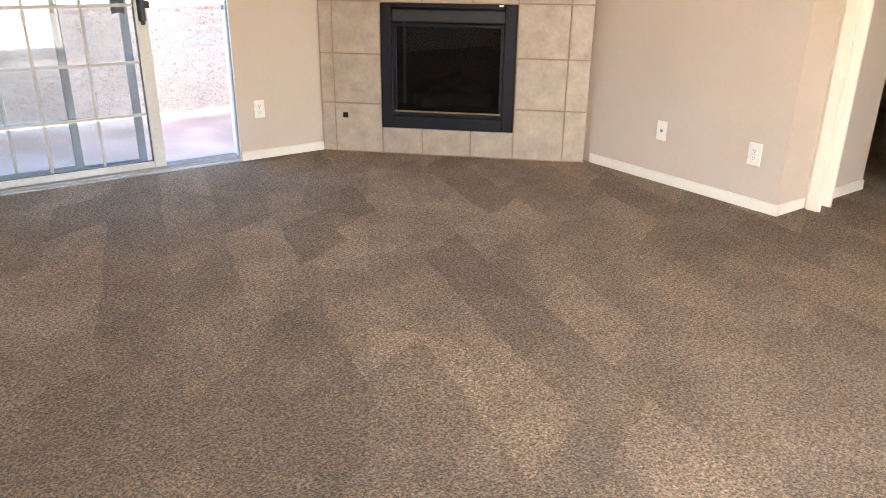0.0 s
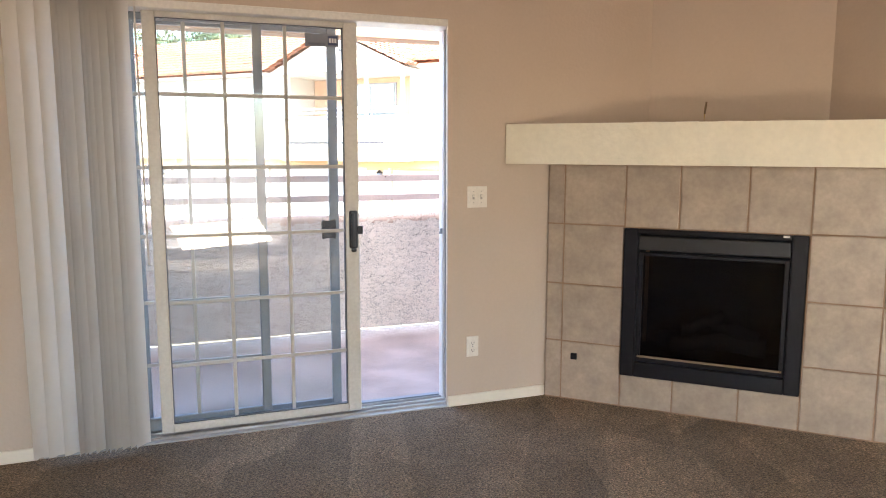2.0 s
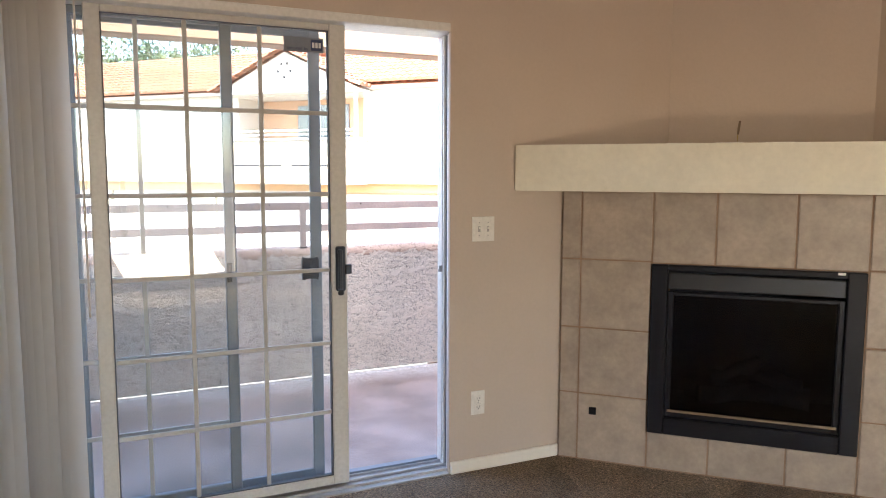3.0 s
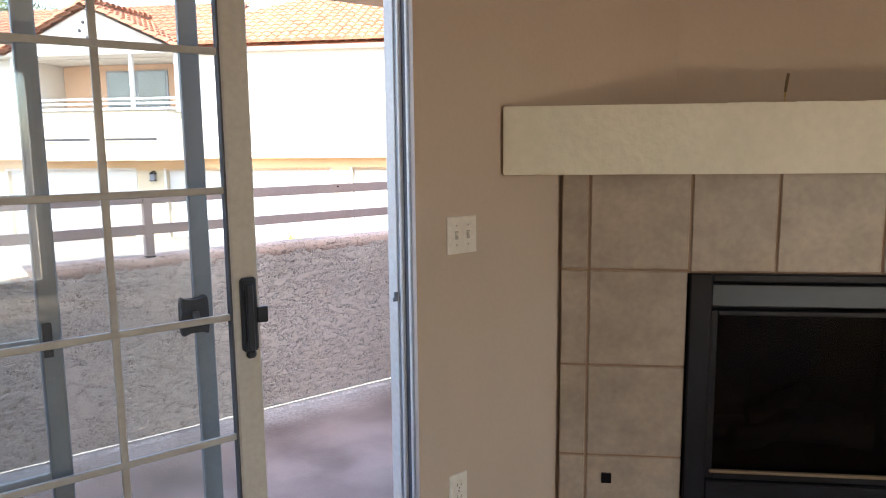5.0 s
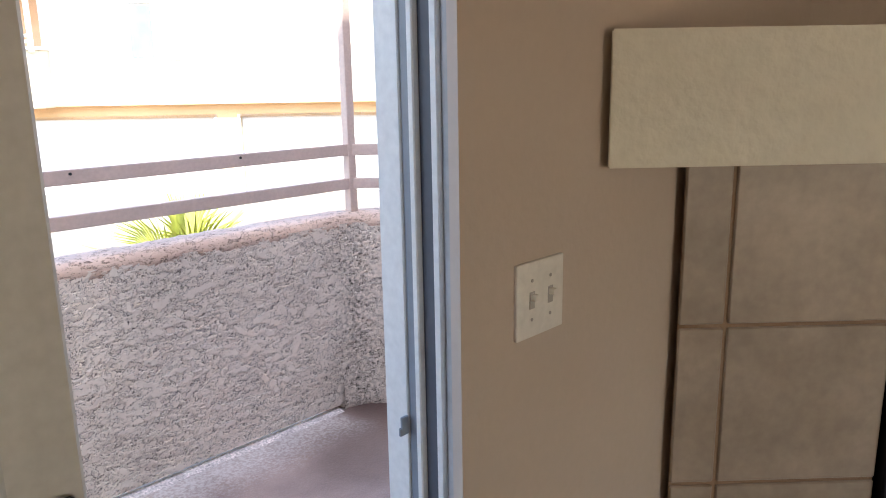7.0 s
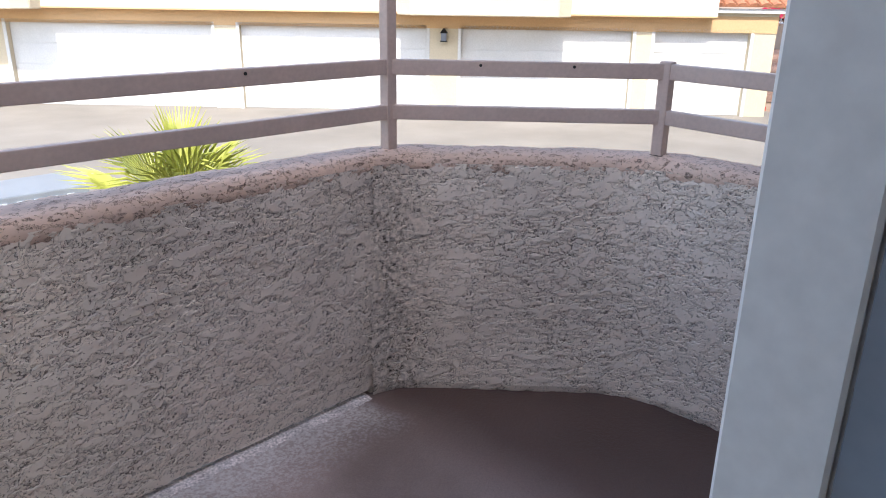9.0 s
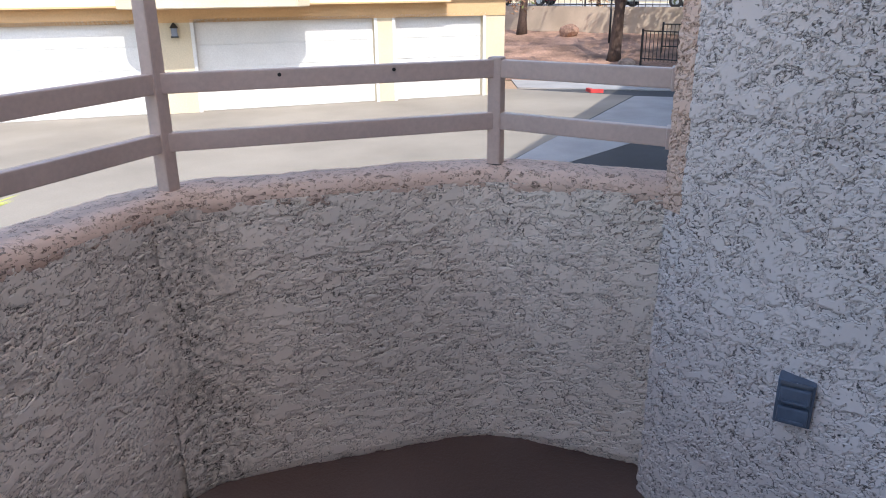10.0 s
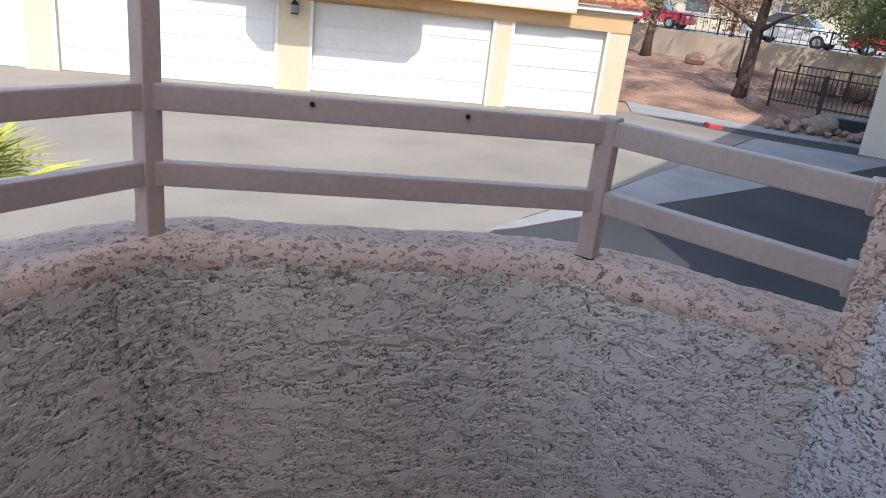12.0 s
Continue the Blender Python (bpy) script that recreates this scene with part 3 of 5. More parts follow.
# ---- switches and outlets ----
def wall_plate(name, m, w, h, style, label, category):
    """A cover plate in the plane y = 0 of m, facing -y."""
    at = m @ Vector((0, 0, 0))
    p = thing(name, at, label, category)
    part("plate", box(-w / 2, w / 2, -0.007, 0.0, -h / 2, h / 2, m, 0.003), PLATE, p)
    if style == "toggles":
        for dx in (-0.023, 0.023):
            part("slot", box(dx - 0.006, dx + 0.006, -0.008, -0.005, -0.013, 0.013, m), SLOT, p, "grey toggle slot")
            t = box(dx - 0.004, dx + 0.004, -0.017, -0.006, 0.0, 0.010, m, 0.0015)
            part("toggle", t, PLATE, p, "small ivory toggle")
            for dz in (-0.03, 0.03):
                part("screw", disc((dx, -0.007, dz), 0.0028, 0.002, "Y", 8, m), SLOT, p)
    elif style == "outlet":
        for dz in (-0.02, 0.02):
            part("socket", prism([(-0.016, -0.010), (0.016, -0.010), (0.016, -0.006), (-0.016, -0.006)], dz - 0.014, dz + 0.014, m, 0.001), PLATE, p)
            part("slot", boxes([(-0.008, -0.006, -0.0105, -0.009, dz - 0.003, dz + 0.007), (0.006, 0.008, -0.0105, -0.009, dz - 0.003, dz + 0.006),
                                (-0.0025, 0.0025, -0.0105, -0.009, dz - 0.011, dz - 0.007)], m), BLACK_DULL, p, "dark plug slots")
        part("screw", disc((0, -0.007, 0), 0.003, 0.002, "Y", 8, m), ALU_GREY, p)
    elif style == "rocker":
        part("rocker", box(-0.016, 0.016, -0.010, -0.006, -0.033, 0.033, m, 0.002), PLATE, p)
    elif style == "dial":
        part("dial", disc((0, -0.011, 0), 0.016, 0.01, "Y", 16, m), PLATE, p, "round grey dial")
    elif style == "jack":
        part("jack", box(-0.008, 0.008, -0.010, -0.006, -0.008, 0.008, m, 0.001), ALU_GREY, p)
    return p


EAST = Matrix.Translation((1.976, 0, 0)) @ pose(0, 0, 0, 0, 0, -90)
wall_plate("light_switch", pose(0.202, 0, 1.165), 0.116, 0.116, "toggles", "white double toggle switch plate on the greige wall", "light switch")
wall_plate("power_outlet", pose(0.18, 0, 0.333), 0.072, 0.116, "outlet", "white duplex power outlet low on the wall", "power outlet")
wall_plate("wall_switch", Matrix.Translation((0, -1.865, 1.145)) @ EAST, 0.072, 0.116, "dial", "white fireplace switch plate with a dial", "wall switch")
wall_plate("cable_plate", Matrix.Translation((0, -1.862, 0.316)) @ EAST, 0.072, 0.116, "jack", "white cable outlet plate low on the wall", "outlet plate")
wall_plate("power_outlet", Matrix.Translation((0, -2.488, 0.302)) @ EAST, 0.078, 0.122, "outlet", "white duplex power outlet near the wall corner", "power outlet")


# ---- sliding glass door ----
def muntins(name, parent, x0, x1, y, z0, z1, xs, zs, w=0.018):
    for x in xs:
        part(name, box(x - w / 2, x + w / 2, y - 0.006, y + 0.006, z0, z1, bevel=0.003), ALU_BAR, parent)
    for z in zs:
        part(name, box(x0, x1, y - 0.007, y + 0.005, z - w / 2, z + w / 2, bevel=0.003), ALU_BAR, parent)


ROWS = (0.357, 0.672, 1.000, 1.332, 1.678)


def sliding_door():
    d = tagged(new("door_1"), "white aluminium sliding glass door with a grid, partly open", "sliding door", "", "structure")
    d.location = (-0.97, 0.06, 0)
    head = boxes([(DX0, DX1, -0.004, 0.018, 2.052, DTOP), (DX0, JX, 0.018, 0.178, 2.052, DTOP), (DX0, DX0 + 0.035, -0.004, 0.178, 0, 2.052)], bevel=0.003)
    part("frame", head, ALU, d, "white aluminium outer frame")
    jamb = boxes([(JX, JX + 0.016, 0.02, 0.180, 0, 2.052), (JX - 0.006, JX, 0.130, 0.180, 0, 2.052), (JX - 0.013, JX, 0.094, 0.106, 0, 2.052),
                  (JX - 0.010, JX, 0.052, 0.066, 0, 2.052), (JX - 0.010, JX, 0.020, 0.034, 0, 2.052)], bevel=0.002)
    part("jamb", jamb, ALU, d, "white channelled side jamb")
    part("jamb_groove", box(JX - 0.003, JX - 0.0005, 0.068, 0.093, 0.02, 2.05), ALU_DARK, d, "dark weatherstrip groove")
    part("jamb_channel", box(JX - 0.003, JX - 0.0005, 0.108, 0.128, 0.02, 2.05), ALU_GREY, d, "grey outer channel")
    part("jamb_channel", box(JX - 0.003, JX - 0.0005, 0.036, 0.050, 0.02, 2.05), TRACK, d, "grey inner channel")
    part("keeper", boxes([(JX - 0.020, JX - 0.006, 0.128, 0.133, 0.955, 0.985), (JX - 0.024, JX - 0.018, 0.128, 0.133, 0.955, 0.968)], bevel=0.001), ALU_GREY, d, "small steel latch keeper")
    for z in (0.98, 0.40, 1.66):
        part("screw", disc((JX - 0.0105, 0.027, z), 0.004, 0.003, "X", 10), ALU_GREY, d)
    part("track", boxes([(DX0, DX1, -0.004, 0.018, -0.05, 0.008), (DX0, JX, 0.018, 0.178, -0.05, 0.008), (DX0, JX, 0.03, 0.036, 0.008, 0.02), (DX0, JX, 0.087, 0.093, 0.008, 0.022),
                         (DX0, JX, 0.145, 0.150, 0.008, 0.02)], bevel=0.001), TRACK, d, "worn grooved floor track")
    # sliding leaf
    x0, x1, y = -1.452, -0.438, 0.086
    leaf = boxes([(x0, x0 + 0.058, y - 0.018, y + 0.018, 0.02, 2.055), (x1 - 0.072, x1, y - 0.018, y + 0.018, 0.02, 2.055),
                  (x0 + 0.058, x1 - 0.072, y - 0.018, y + 0.018, 0.02, 0.062), (x0 + 0.058, x1 - 0.072, y - 0.018, y + 0.018, 2.026, 2.055)], bevel=0.004)
    lf = part("sliding_leaf", leaf, ALU_BACKLIT, d, "white sliding leaf frame")
    part("gasket", boxes([(x0 + 0.058, x0 + 0.063, y - 0.012, y + 0.012, 0.062, 2.026), (x1 - 0.077, x1 - 0.072, y - 0.012, y + 0.012, 0.062, 2.026),
                          (x0 + 0.058, x1 - 0.072, y - 0.012, y + 0.012, 0.062, 0.067), (x0 + 0.058, x1 - 0.072, y - 0.012, y + 0.012, 2.021, 2.026)]), ALU_DARK, lf)
    g = part("pane", box(x0 + 0.06, x1 - 0.074, y - 0.002, y + 0.002, 0.064, 2.024), GLASS, lf, "clear tinted glass")
    g.visible_shadow = False
    muntins("glazing_bar", lf, x0 + 0.063, x1 - 0.077, y, 0.067, 2.021, (-1.092, -0.799), ROWS)
    # fixed leaf
    x0, x1, y = -1.93, -0.906, 0.136
    leaf = boxes([(x0, x0 + 0.06, y - 0.014, y + 0.014, 0.02, 2.052), (x1 - 0.046, x1, y - 0.014, y + 0.014, 0.02, 2.052),
                  (x0 + 0.06, x1 - 0.046, y - 0.014, y + 0.014, 0.02, 0.085), (x0 + 0.06, x1 - 0.046, y - 0.014, y + 0.014, 2.02, 2.052)], bevel=0.004)
    fl = part("fixed_leaf", leaf, ALU_GREY, d, "grey fixed leaf frame")
    g = part("pane", box(x0 + 0.06, x1 - 0.046, y - 0.002, y + 0.002, 0.085, 2.02), GLASS, fl, "clear tinted glass")
    g.visible_shadow = False
    muntins("glazing_bar", fl, x0 + 0.06, x1 - 0.046, y, 0.085, 2.02, (-1.57, -1.27), ROWS)
    part("stop", box(-0.948, -0.928, 0.110, 0.122, 0.965, 1.045, bevel=0.002), HANDLE, fl, "dark latch stop")
    # screen leaf outside
    x0, x1, y = -1.53, -0.520, 0.196
    leaf = boxes([(x0, x0 + 0.04, y - 0.01, y + 0.01, 0.022, 2.045), (x1 - 0.050, x1, y - 0.01, y + 0.01, 0.022, 2.045),
                  (x0 + 0.04, x1 - 0.050, y - 0.01, y + 0.01, 0.022, 0.062), (x0 + 0.04, x1 - 0.050, y - 0.01, y + 0.01, 2.01, 2.045)], bevel=0.003)
    sc = part("screen_leaf", leaf, ALU_GREY, d, "blue-grey insect screen leaf")
    g = part("mesh", box(x0 + 0.04, x1 - 0.050, y - 0.001, y + 0.001, 0.062, 2.01), SCREEN, sc, "fine grey insect mesh")
    g.visible_shadow = False
    part("screen_sill", box(DX0, JX, 0.178, 0.215, -0.03, 0.018, bevel=0.002), ALU_GREY, d, "grey screen track")
    outline = []
    for k in range(9):
        u = k / 8
        outline.append((-0.612 + 0.067 * u, 1.052 - 0.012 * math.sin(math.pi * u)))
    outline += [(-0.541, 1.03), (-0.545, 1.0), (-0.541, 0.968)]
    for k in range(9):
        u = k / 8
        outline.append((-0.545 - 0.067 * u, 0.945 + 0.012 * math.sin(math.pi * u)))
    outline += [(-0.616, 0.968), (-0.612, 1.0), (-0.616, 1.03)]
    bar = prism(outline, 0.160, 0.187, Matrix(((1, 0, 0, 0), (0, 0, 1, 0), (0, 1, 0, 0), (0, 0, 0, 1))), 0.003)
    part("thumb_latch", box(-0.588, -0.570, 0.150, 0.162, 0.985, 1.012, bevel=0.003), ALU_DARK, sc, "small dark thumb latch")
    part("screen_handle", bar, HANDLE, sc, "dark plastic pull")
    # handle of the sliding leaf
    hp = part("handle", boxes([(-0.494, -0.450, 0.050, 0.068, 0.906, 1.104), (-0.484, -0.457, 0.052, 0.068, 0.886, 0.908)], bevel=0.006), HANDLE, d, "dark blue-black door handle")
    part("grip", boxes([(-0.490, -0.470, 0.026, 0.038, 0.915, 1.092), (-0.490, -0.470, 0.036, 0.052, 0.915, 0.935),
                        (-0.490, -0.470, 0.036, 0.052, 1.072, 1.092)], bevel=0.004), HANDLE, hp)
    part("latch_lever", box(-0.454, -0.426, 0.042, 0.056, 0.982, 1.024, bevel=0.003), HANDLE, hp)
    return d


sliding_door()
sticker = thing("security_sticker", (-0.61, 0.08, 1.96), "small grey security company sticker with a navy square on the glass", "sticker")
part("sheet", box(-0.700, -0.530, 0.0805, 0.0825, 1.930, 1.992, bevel=0.0005), STICKER, sticker)
part("emblem", box(-0.585, -0.536, 0.0785, 0.0803, 1.938, 1.984), STICKER_DARK, sticker, "navy emblem square")
part("emblem_mark", boxes([(-0.580, -0.570, 0.077, 0.0783, 1.95, 1.972), (-0.566, -0.556, 0.077, 0.0783, 1.95, 1.972), (-0.552, -0.542, 0.077, 0.0783, 1.95, 1.972)]),
     STICKER_LIGHT, sticker, "pale emblem bars")
words = bpy.data.curves.new("words", "FONT")
words.body, words.size, words.align_x, words.extrude = "secured by", 0.0205, "CENTER", 0.0004
text = new("printed_words", words)
text.matrix_world = Matrix.Translation((-0.642 + 0.61, -0.003, 1.938 - 1.96)) @ pose(0, 0, 0, 90, 0, 0)
text.parent = sticker
words.materials.append(STICKER_DARK)
tagged(text, "printed words")


# ---- vertical blinds, drawn aside ----
def blinds():
    b = thing("vertical_blinds", (-1.72, -0.1, 0.03), "white vinyl vertical blinds drawn aside and stacked", "vertical blinds")
    rail = boxes([(-2.02, 0.175, -0.115, -0.060, 2.215, 2.262)], bevel=0.005)
    hr = part("headrail", rail, BLIND, b, "white headrail")
    part("end_cap", box(0.175, 0.187, -0.118, -0.057, 2.211, 2.264, bevel=0.003), ALU_GREY, hr)
    for x in (-1.95, -1.0, 0.13):
        part("bracket", box(x - 0.02, x + 0.02, -0.075, 0.0, 2.262, 2.27, bevel=0.002), ALU, hr)
    part("cord_pulley", disc((0.15, -0.09, 2.205), 0.013, 0.012, "Y", 12), ALU_GREY, hr)
    rng = random.Random(4)
    slats = [(-1.945, 12), (-1.885, 22), (-1.822, 30), (-1.775, 62), (-1.757, 66), (-1.735, 58), (-1.70, 48), (-1.672, 64), (-1.652, 60),
             (-1.625, 52), (-1.59, 44), (-1.562, 62), (-1.53, 50)]
    for x, angle in slats:
        turn = pose(x, -0.088, 0, 0, 0, angle + rng.uniform(-4, 4))
        bm = bmesh.new()
        n = 6
        cols = []
        for k in range(n + 1):
            u = -0.0445 + 0.089 * k / n
            v = 0.009 * (1 - (u / 0.0445) ** 2)
            cols.append([[bm.verts.new(turn @ Vector((u + rng.uniform(-.0005, .0005), v + o, z))) for z in (0.035 + rng.uniform(0, .006), 1.1, 2.205)] for o in (0, 0.0012)])
        for c0, c1 in zip(cols, cols[1:]):
            for s in (0, 1):
                for j in (0, 1):
                    bm.faces.new((c0[s][j], c1[s][j], c1[s][j + 1], c0[s][j + 1]))
        part("slat", bm, BLIND, b, "", True)
    part("wand", tube([(-1.475, -0.12, 2.2), (-1.47, -0.125, 1.4), (-1.468, -0.125, 0.9)], [0.004, 0.004, 0.005], 6), BLIND, b)
    return b


blinds()
stop = thing("door_stop", (-1.99, -0.014, 0.14), "small black rubber stop on the wall behind the blinds", "door stop")
part("bumper", disc((-1.985, -0.02, 0.14), 0.014, 0.04, "Y", 14), RUBBER, stop, "", True)


# ---- back window of the room, behind the walker ----
win = tagged(new("window_1"), "wide white framed window in the back wall", "window", "", "structure")
win.location = (-1.2, BACK - 0.06, 0.1)
part("window_frame", boxes([(-2.5, 0.1, BACK - 0.1, BACK - 0.02, 0.1, 0.15), (-2.5, 0.1, BACK - 0.1, BACK - 0.02, 2.15, 2.2), (-2.5, -2.45, BACK - 0.1, BACK - 0.02, 0.15, 2.15),
                            (0.05, 0.1, BACK - 0.1, BACK - 0.02, 0.15, 2.15), (-1.23, -1.17, BACK - 0.1, BACK - 0.02, 0.15, 2.15)], bevel=0.004), ALU, win)
for x in (-2.45, -1.17):
    g = part("pane", box(x, x + 1.22, BACK - 0.062, BACK - 0.058, 0.15, 2.15), GLASS, win)
    g.visible_shadow = False

# ---- balcony ----
FLOOR_B = -0.04
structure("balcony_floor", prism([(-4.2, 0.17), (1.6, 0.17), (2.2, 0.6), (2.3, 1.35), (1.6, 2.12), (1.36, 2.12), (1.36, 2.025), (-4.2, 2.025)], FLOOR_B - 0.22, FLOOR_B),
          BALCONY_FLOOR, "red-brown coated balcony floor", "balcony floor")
# gritty edge strip; its pale colour also stands for sunlight along the wall foot
edge = sweep([(-4.2 + 0.009 * k, 1.985) for k in range(618)], [(0.036, FLOOR_B - 0.003), (-0.03, FLOOR_B - 0.003), (-0.03, FLOOR_B + 0.007), (0.0, FLOOR_B + 0.005), (0.02, FLOOR_B + 0.002)])
for v in edge.verts:
    d = noise.noise_vector(v.co * 16) * 0.016 + noise.noise_vector(v.co * 70) * 0.012
    v.co += Vector((d.x * 0.2, d.y, d.z * 0.2)) * (1 if v.co.y < 1.96 else 0.2)
structure("floor_edge", edge, CEMENT, "gritty cement strip along the balcony edge, paled for its sunlit line", "cement strip")

INNER = [(-4.2, 1.995), (1.42, 1.995), (1.54, 1.925), (2.03, 1.36), (2.09, 1.23), (2.10, 0.70)]


def rounded(path, r=0.09, k=4):
    out = [path[0]]
    for a, b, c in zip(path, path[1:], path[2:]):
        a, b, c = Vector(a), Vector(b), Vector(c)
        r1, r2 = min(r, (a - b).length / 2.2), min(r, (c - b).length / 2.2)
        p, q = b + (a - b).normalized() * r1, b + (c - b).normalized() * r2
        for i in range(k + 1):
            t = i / k
            out.append(tuple(p * (1 - t) ** 2 + b * 2 * t * (1 - t) + q * t * t))
    out.append(path[-1])
    return out


def finer(path, step):
    out = []
    for a, b in zip(path, path[1:]):
        n = max(1, int((Vector(b) - Vector(a)).length / step))
        out += [tuple(Vector(a).lerp(Vector(b), i / n)) for i in range(n)]
    return out + [path[-1]]


ring = finer(rounded(INNER), 0.03)


def smooth_step(v, lo, hi):
    t = min(1.0, max(0.0, (v - lo) / (hi - lo)))
    return t * t * (3 - 2 * t)


def lace(u, z, seed, grain):
    """Height, 0 to 1, of lace stucco, and the terrace field that its fine edges follow; grain: lumps a metre along and up."""
    a = u * grain[0] + 0.35 * noise.noise(Vector((u * 34, z * 34, seed + 7)))
    b = z * grain[1] + 0.45 * noise.noise(Vector((u * 26, z * 34, seed + 17)))
    n = noise.fractal(Vector((a, b, seed)), 0.55, 2.3, 4) * 0.8 + 0.22 * noise.noise(Vector((u * 4, z * 6, seed + 2))) + 0.12
    return 0.62 * smooth_step(n, -0.20, -0.08) + 0.38 * smooth_step(n, 0.20, 0.30), n


def lace_sheet(path, profile, step, depth, seed, core, before=0.0, grain=(22, 43)):
    """A wall whose inner face follows path and profile (offset, z) in lace relief, closed by the core's ring behind it."""
    fine = finer(path, step)
    zs = [profile[0][1]]
    while zs[-1] + step < profile[-1][1]:
        zs.append(zs[-1] + step)
    zs.append(profile[-1][1])
    offs = np.interp(zs, [p[1] for p in profile], [p[0] for p in profile])
    P = [Vector(p) for p in fine]
    verts, faces, terrace_fields, u = [], [], [], -before
    for i, p in enumerate(P):
        d = (P[min(i + 1, len(P) - 1)] - P[max(i - 1, 0)]).normalized()
        n = Vector((d.y, -d.x))
        u += (p - P[i - 1]).length if i else 0
        for o, z in zip(offs, zs):
            height, sunk = lace(u, z, seed, grain)
            terrace_fields.append(sunk)
            h = o - depth + depth * height
            wob = 0.004 * noise.noise(Vector((u * 5, z * 5, seed + 3)))
            verts.append((p.x + n.x * (h + wob), p.y + n.y * (h + wob), z))
    k = len(zs)
    for i in range(len(P) - 1):
        for j in range(k - 1):
            a = i * k + j
            faces.append((a, a + k, a + k + 1, a + 1))
    bm = bmesh.new()
    held = bm.verts.layers.float.new("relief")
    vs = [bm.verts.new(v) for v in verts]
    for v, sunk in zip(vs, terrace_fields):
        v[held] = sunk
    for f in faces:
        bm.faces.new([vs[q] for q in f])
    solid = sweep(path, core)
    me = bpy.data.meshes.new("core")
    solid.to_mesh(me)
    solid.free()
    bm.from_mesh(me)
    bpy.data.meshes.remove(me)
    return bm


core = [(-0.02, FLOOR_B + 0.022), (0.022, 0.845), (-0.17, 0.845), (-0.17, FLOOR_B + 0.022)]
core_low = [(-0.02, FLOOR_B - 0.3), (0.022, 0.845), (-0.17, 0.845), (-0.17, -0.6)]
far_side = [p for p in ring if p[0] <= -1.6]
long_side = [p for p in ring if -1.65 <= p[0] <= 1.43]
corner = [p for p in ring if p[0] > 1.36]
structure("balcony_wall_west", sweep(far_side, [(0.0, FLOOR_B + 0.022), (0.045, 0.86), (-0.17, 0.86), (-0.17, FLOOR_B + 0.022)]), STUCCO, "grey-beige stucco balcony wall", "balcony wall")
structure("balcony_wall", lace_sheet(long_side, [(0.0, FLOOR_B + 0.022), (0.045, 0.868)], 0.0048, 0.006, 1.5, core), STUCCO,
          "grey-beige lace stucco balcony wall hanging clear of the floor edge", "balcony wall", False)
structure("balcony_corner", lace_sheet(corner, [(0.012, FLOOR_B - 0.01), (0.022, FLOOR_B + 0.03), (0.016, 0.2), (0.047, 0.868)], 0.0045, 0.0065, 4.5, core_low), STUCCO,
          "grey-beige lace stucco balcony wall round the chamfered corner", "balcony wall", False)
cap_profile = [(0.036, 0.832), (0.045, 0.860), (0.043, 0.882), (0.03, 0.900), (0.0, 0.908), (-0.05, 0.910), (-0.11, 0.904), (-0.16, 0.893), (-0.19, 0.87), (-0.195, 0.83), (0.0, 0.83)]
cap = sweep(finer(rounded(INNER), 0.012), cap_profile)
for v in cap.verts:
    v.co += noise.noise_vector(v.co * 7) * 0.005 + noise.noise_vector(v.co * 38) * 0.0035 + noise.noise_vector(v.co * 90) * 0.002
structure("wall_cap", cap, STUCCO_CAP, "rounded pink-tan stucco cap of the balcony wall", "wall cap", True)

# slanting end wall and house wall outside
end_core = [(-0.025, FLOOR_B - 0.3), (-0.025, 4.5), (-0.12, 4.5), (-0.12, FLOOR_B - 0.3)]
end_path = finer(rounded([(1.965, 0.757), (1.895, 0.690), (1.572, 0.145)], 0.05, 5), 0.01)
nose_path = [p for p in end_path if p[1] > 0.70]
flat_path = [nose_path[-1]] + [p for p in end_path if p[1] <= 0.70]
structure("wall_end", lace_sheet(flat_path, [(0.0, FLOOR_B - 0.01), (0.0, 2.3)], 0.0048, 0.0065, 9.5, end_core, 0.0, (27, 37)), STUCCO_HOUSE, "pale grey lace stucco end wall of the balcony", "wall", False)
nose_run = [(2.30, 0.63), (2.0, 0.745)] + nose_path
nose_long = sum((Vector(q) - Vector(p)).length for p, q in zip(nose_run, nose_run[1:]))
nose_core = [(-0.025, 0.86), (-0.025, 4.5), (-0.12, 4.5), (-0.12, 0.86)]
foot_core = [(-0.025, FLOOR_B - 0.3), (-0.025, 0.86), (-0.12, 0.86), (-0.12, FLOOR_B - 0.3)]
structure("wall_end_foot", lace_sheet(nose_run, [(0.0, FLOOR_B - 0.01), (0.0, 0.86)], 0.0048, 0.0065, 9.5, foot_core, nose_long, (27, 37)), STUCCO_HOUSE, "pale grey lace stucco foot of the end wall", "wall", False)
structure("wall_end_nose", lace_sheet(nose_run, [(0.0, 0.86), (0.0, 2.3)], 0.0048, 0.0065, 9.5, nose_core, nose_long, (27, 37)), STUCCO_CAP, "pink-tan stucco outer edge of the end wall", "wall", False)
structure("wall_outside", boxes([(-4.2, DX0, 0.16, 0.172, -0.3, 4.5), (JX + 0.018, 0.6, 0.16, 0.172, -0.3, 4.5), (DX0, JX + 0.018, 0.16, 0.172, DTOP, 4.5), (-4.2, 1.6, 0.0, 0.17, -1.6, -0.13)]),
          STUCCO_HOUSE, "pale grey stucco house wall on the balcony", "wall")
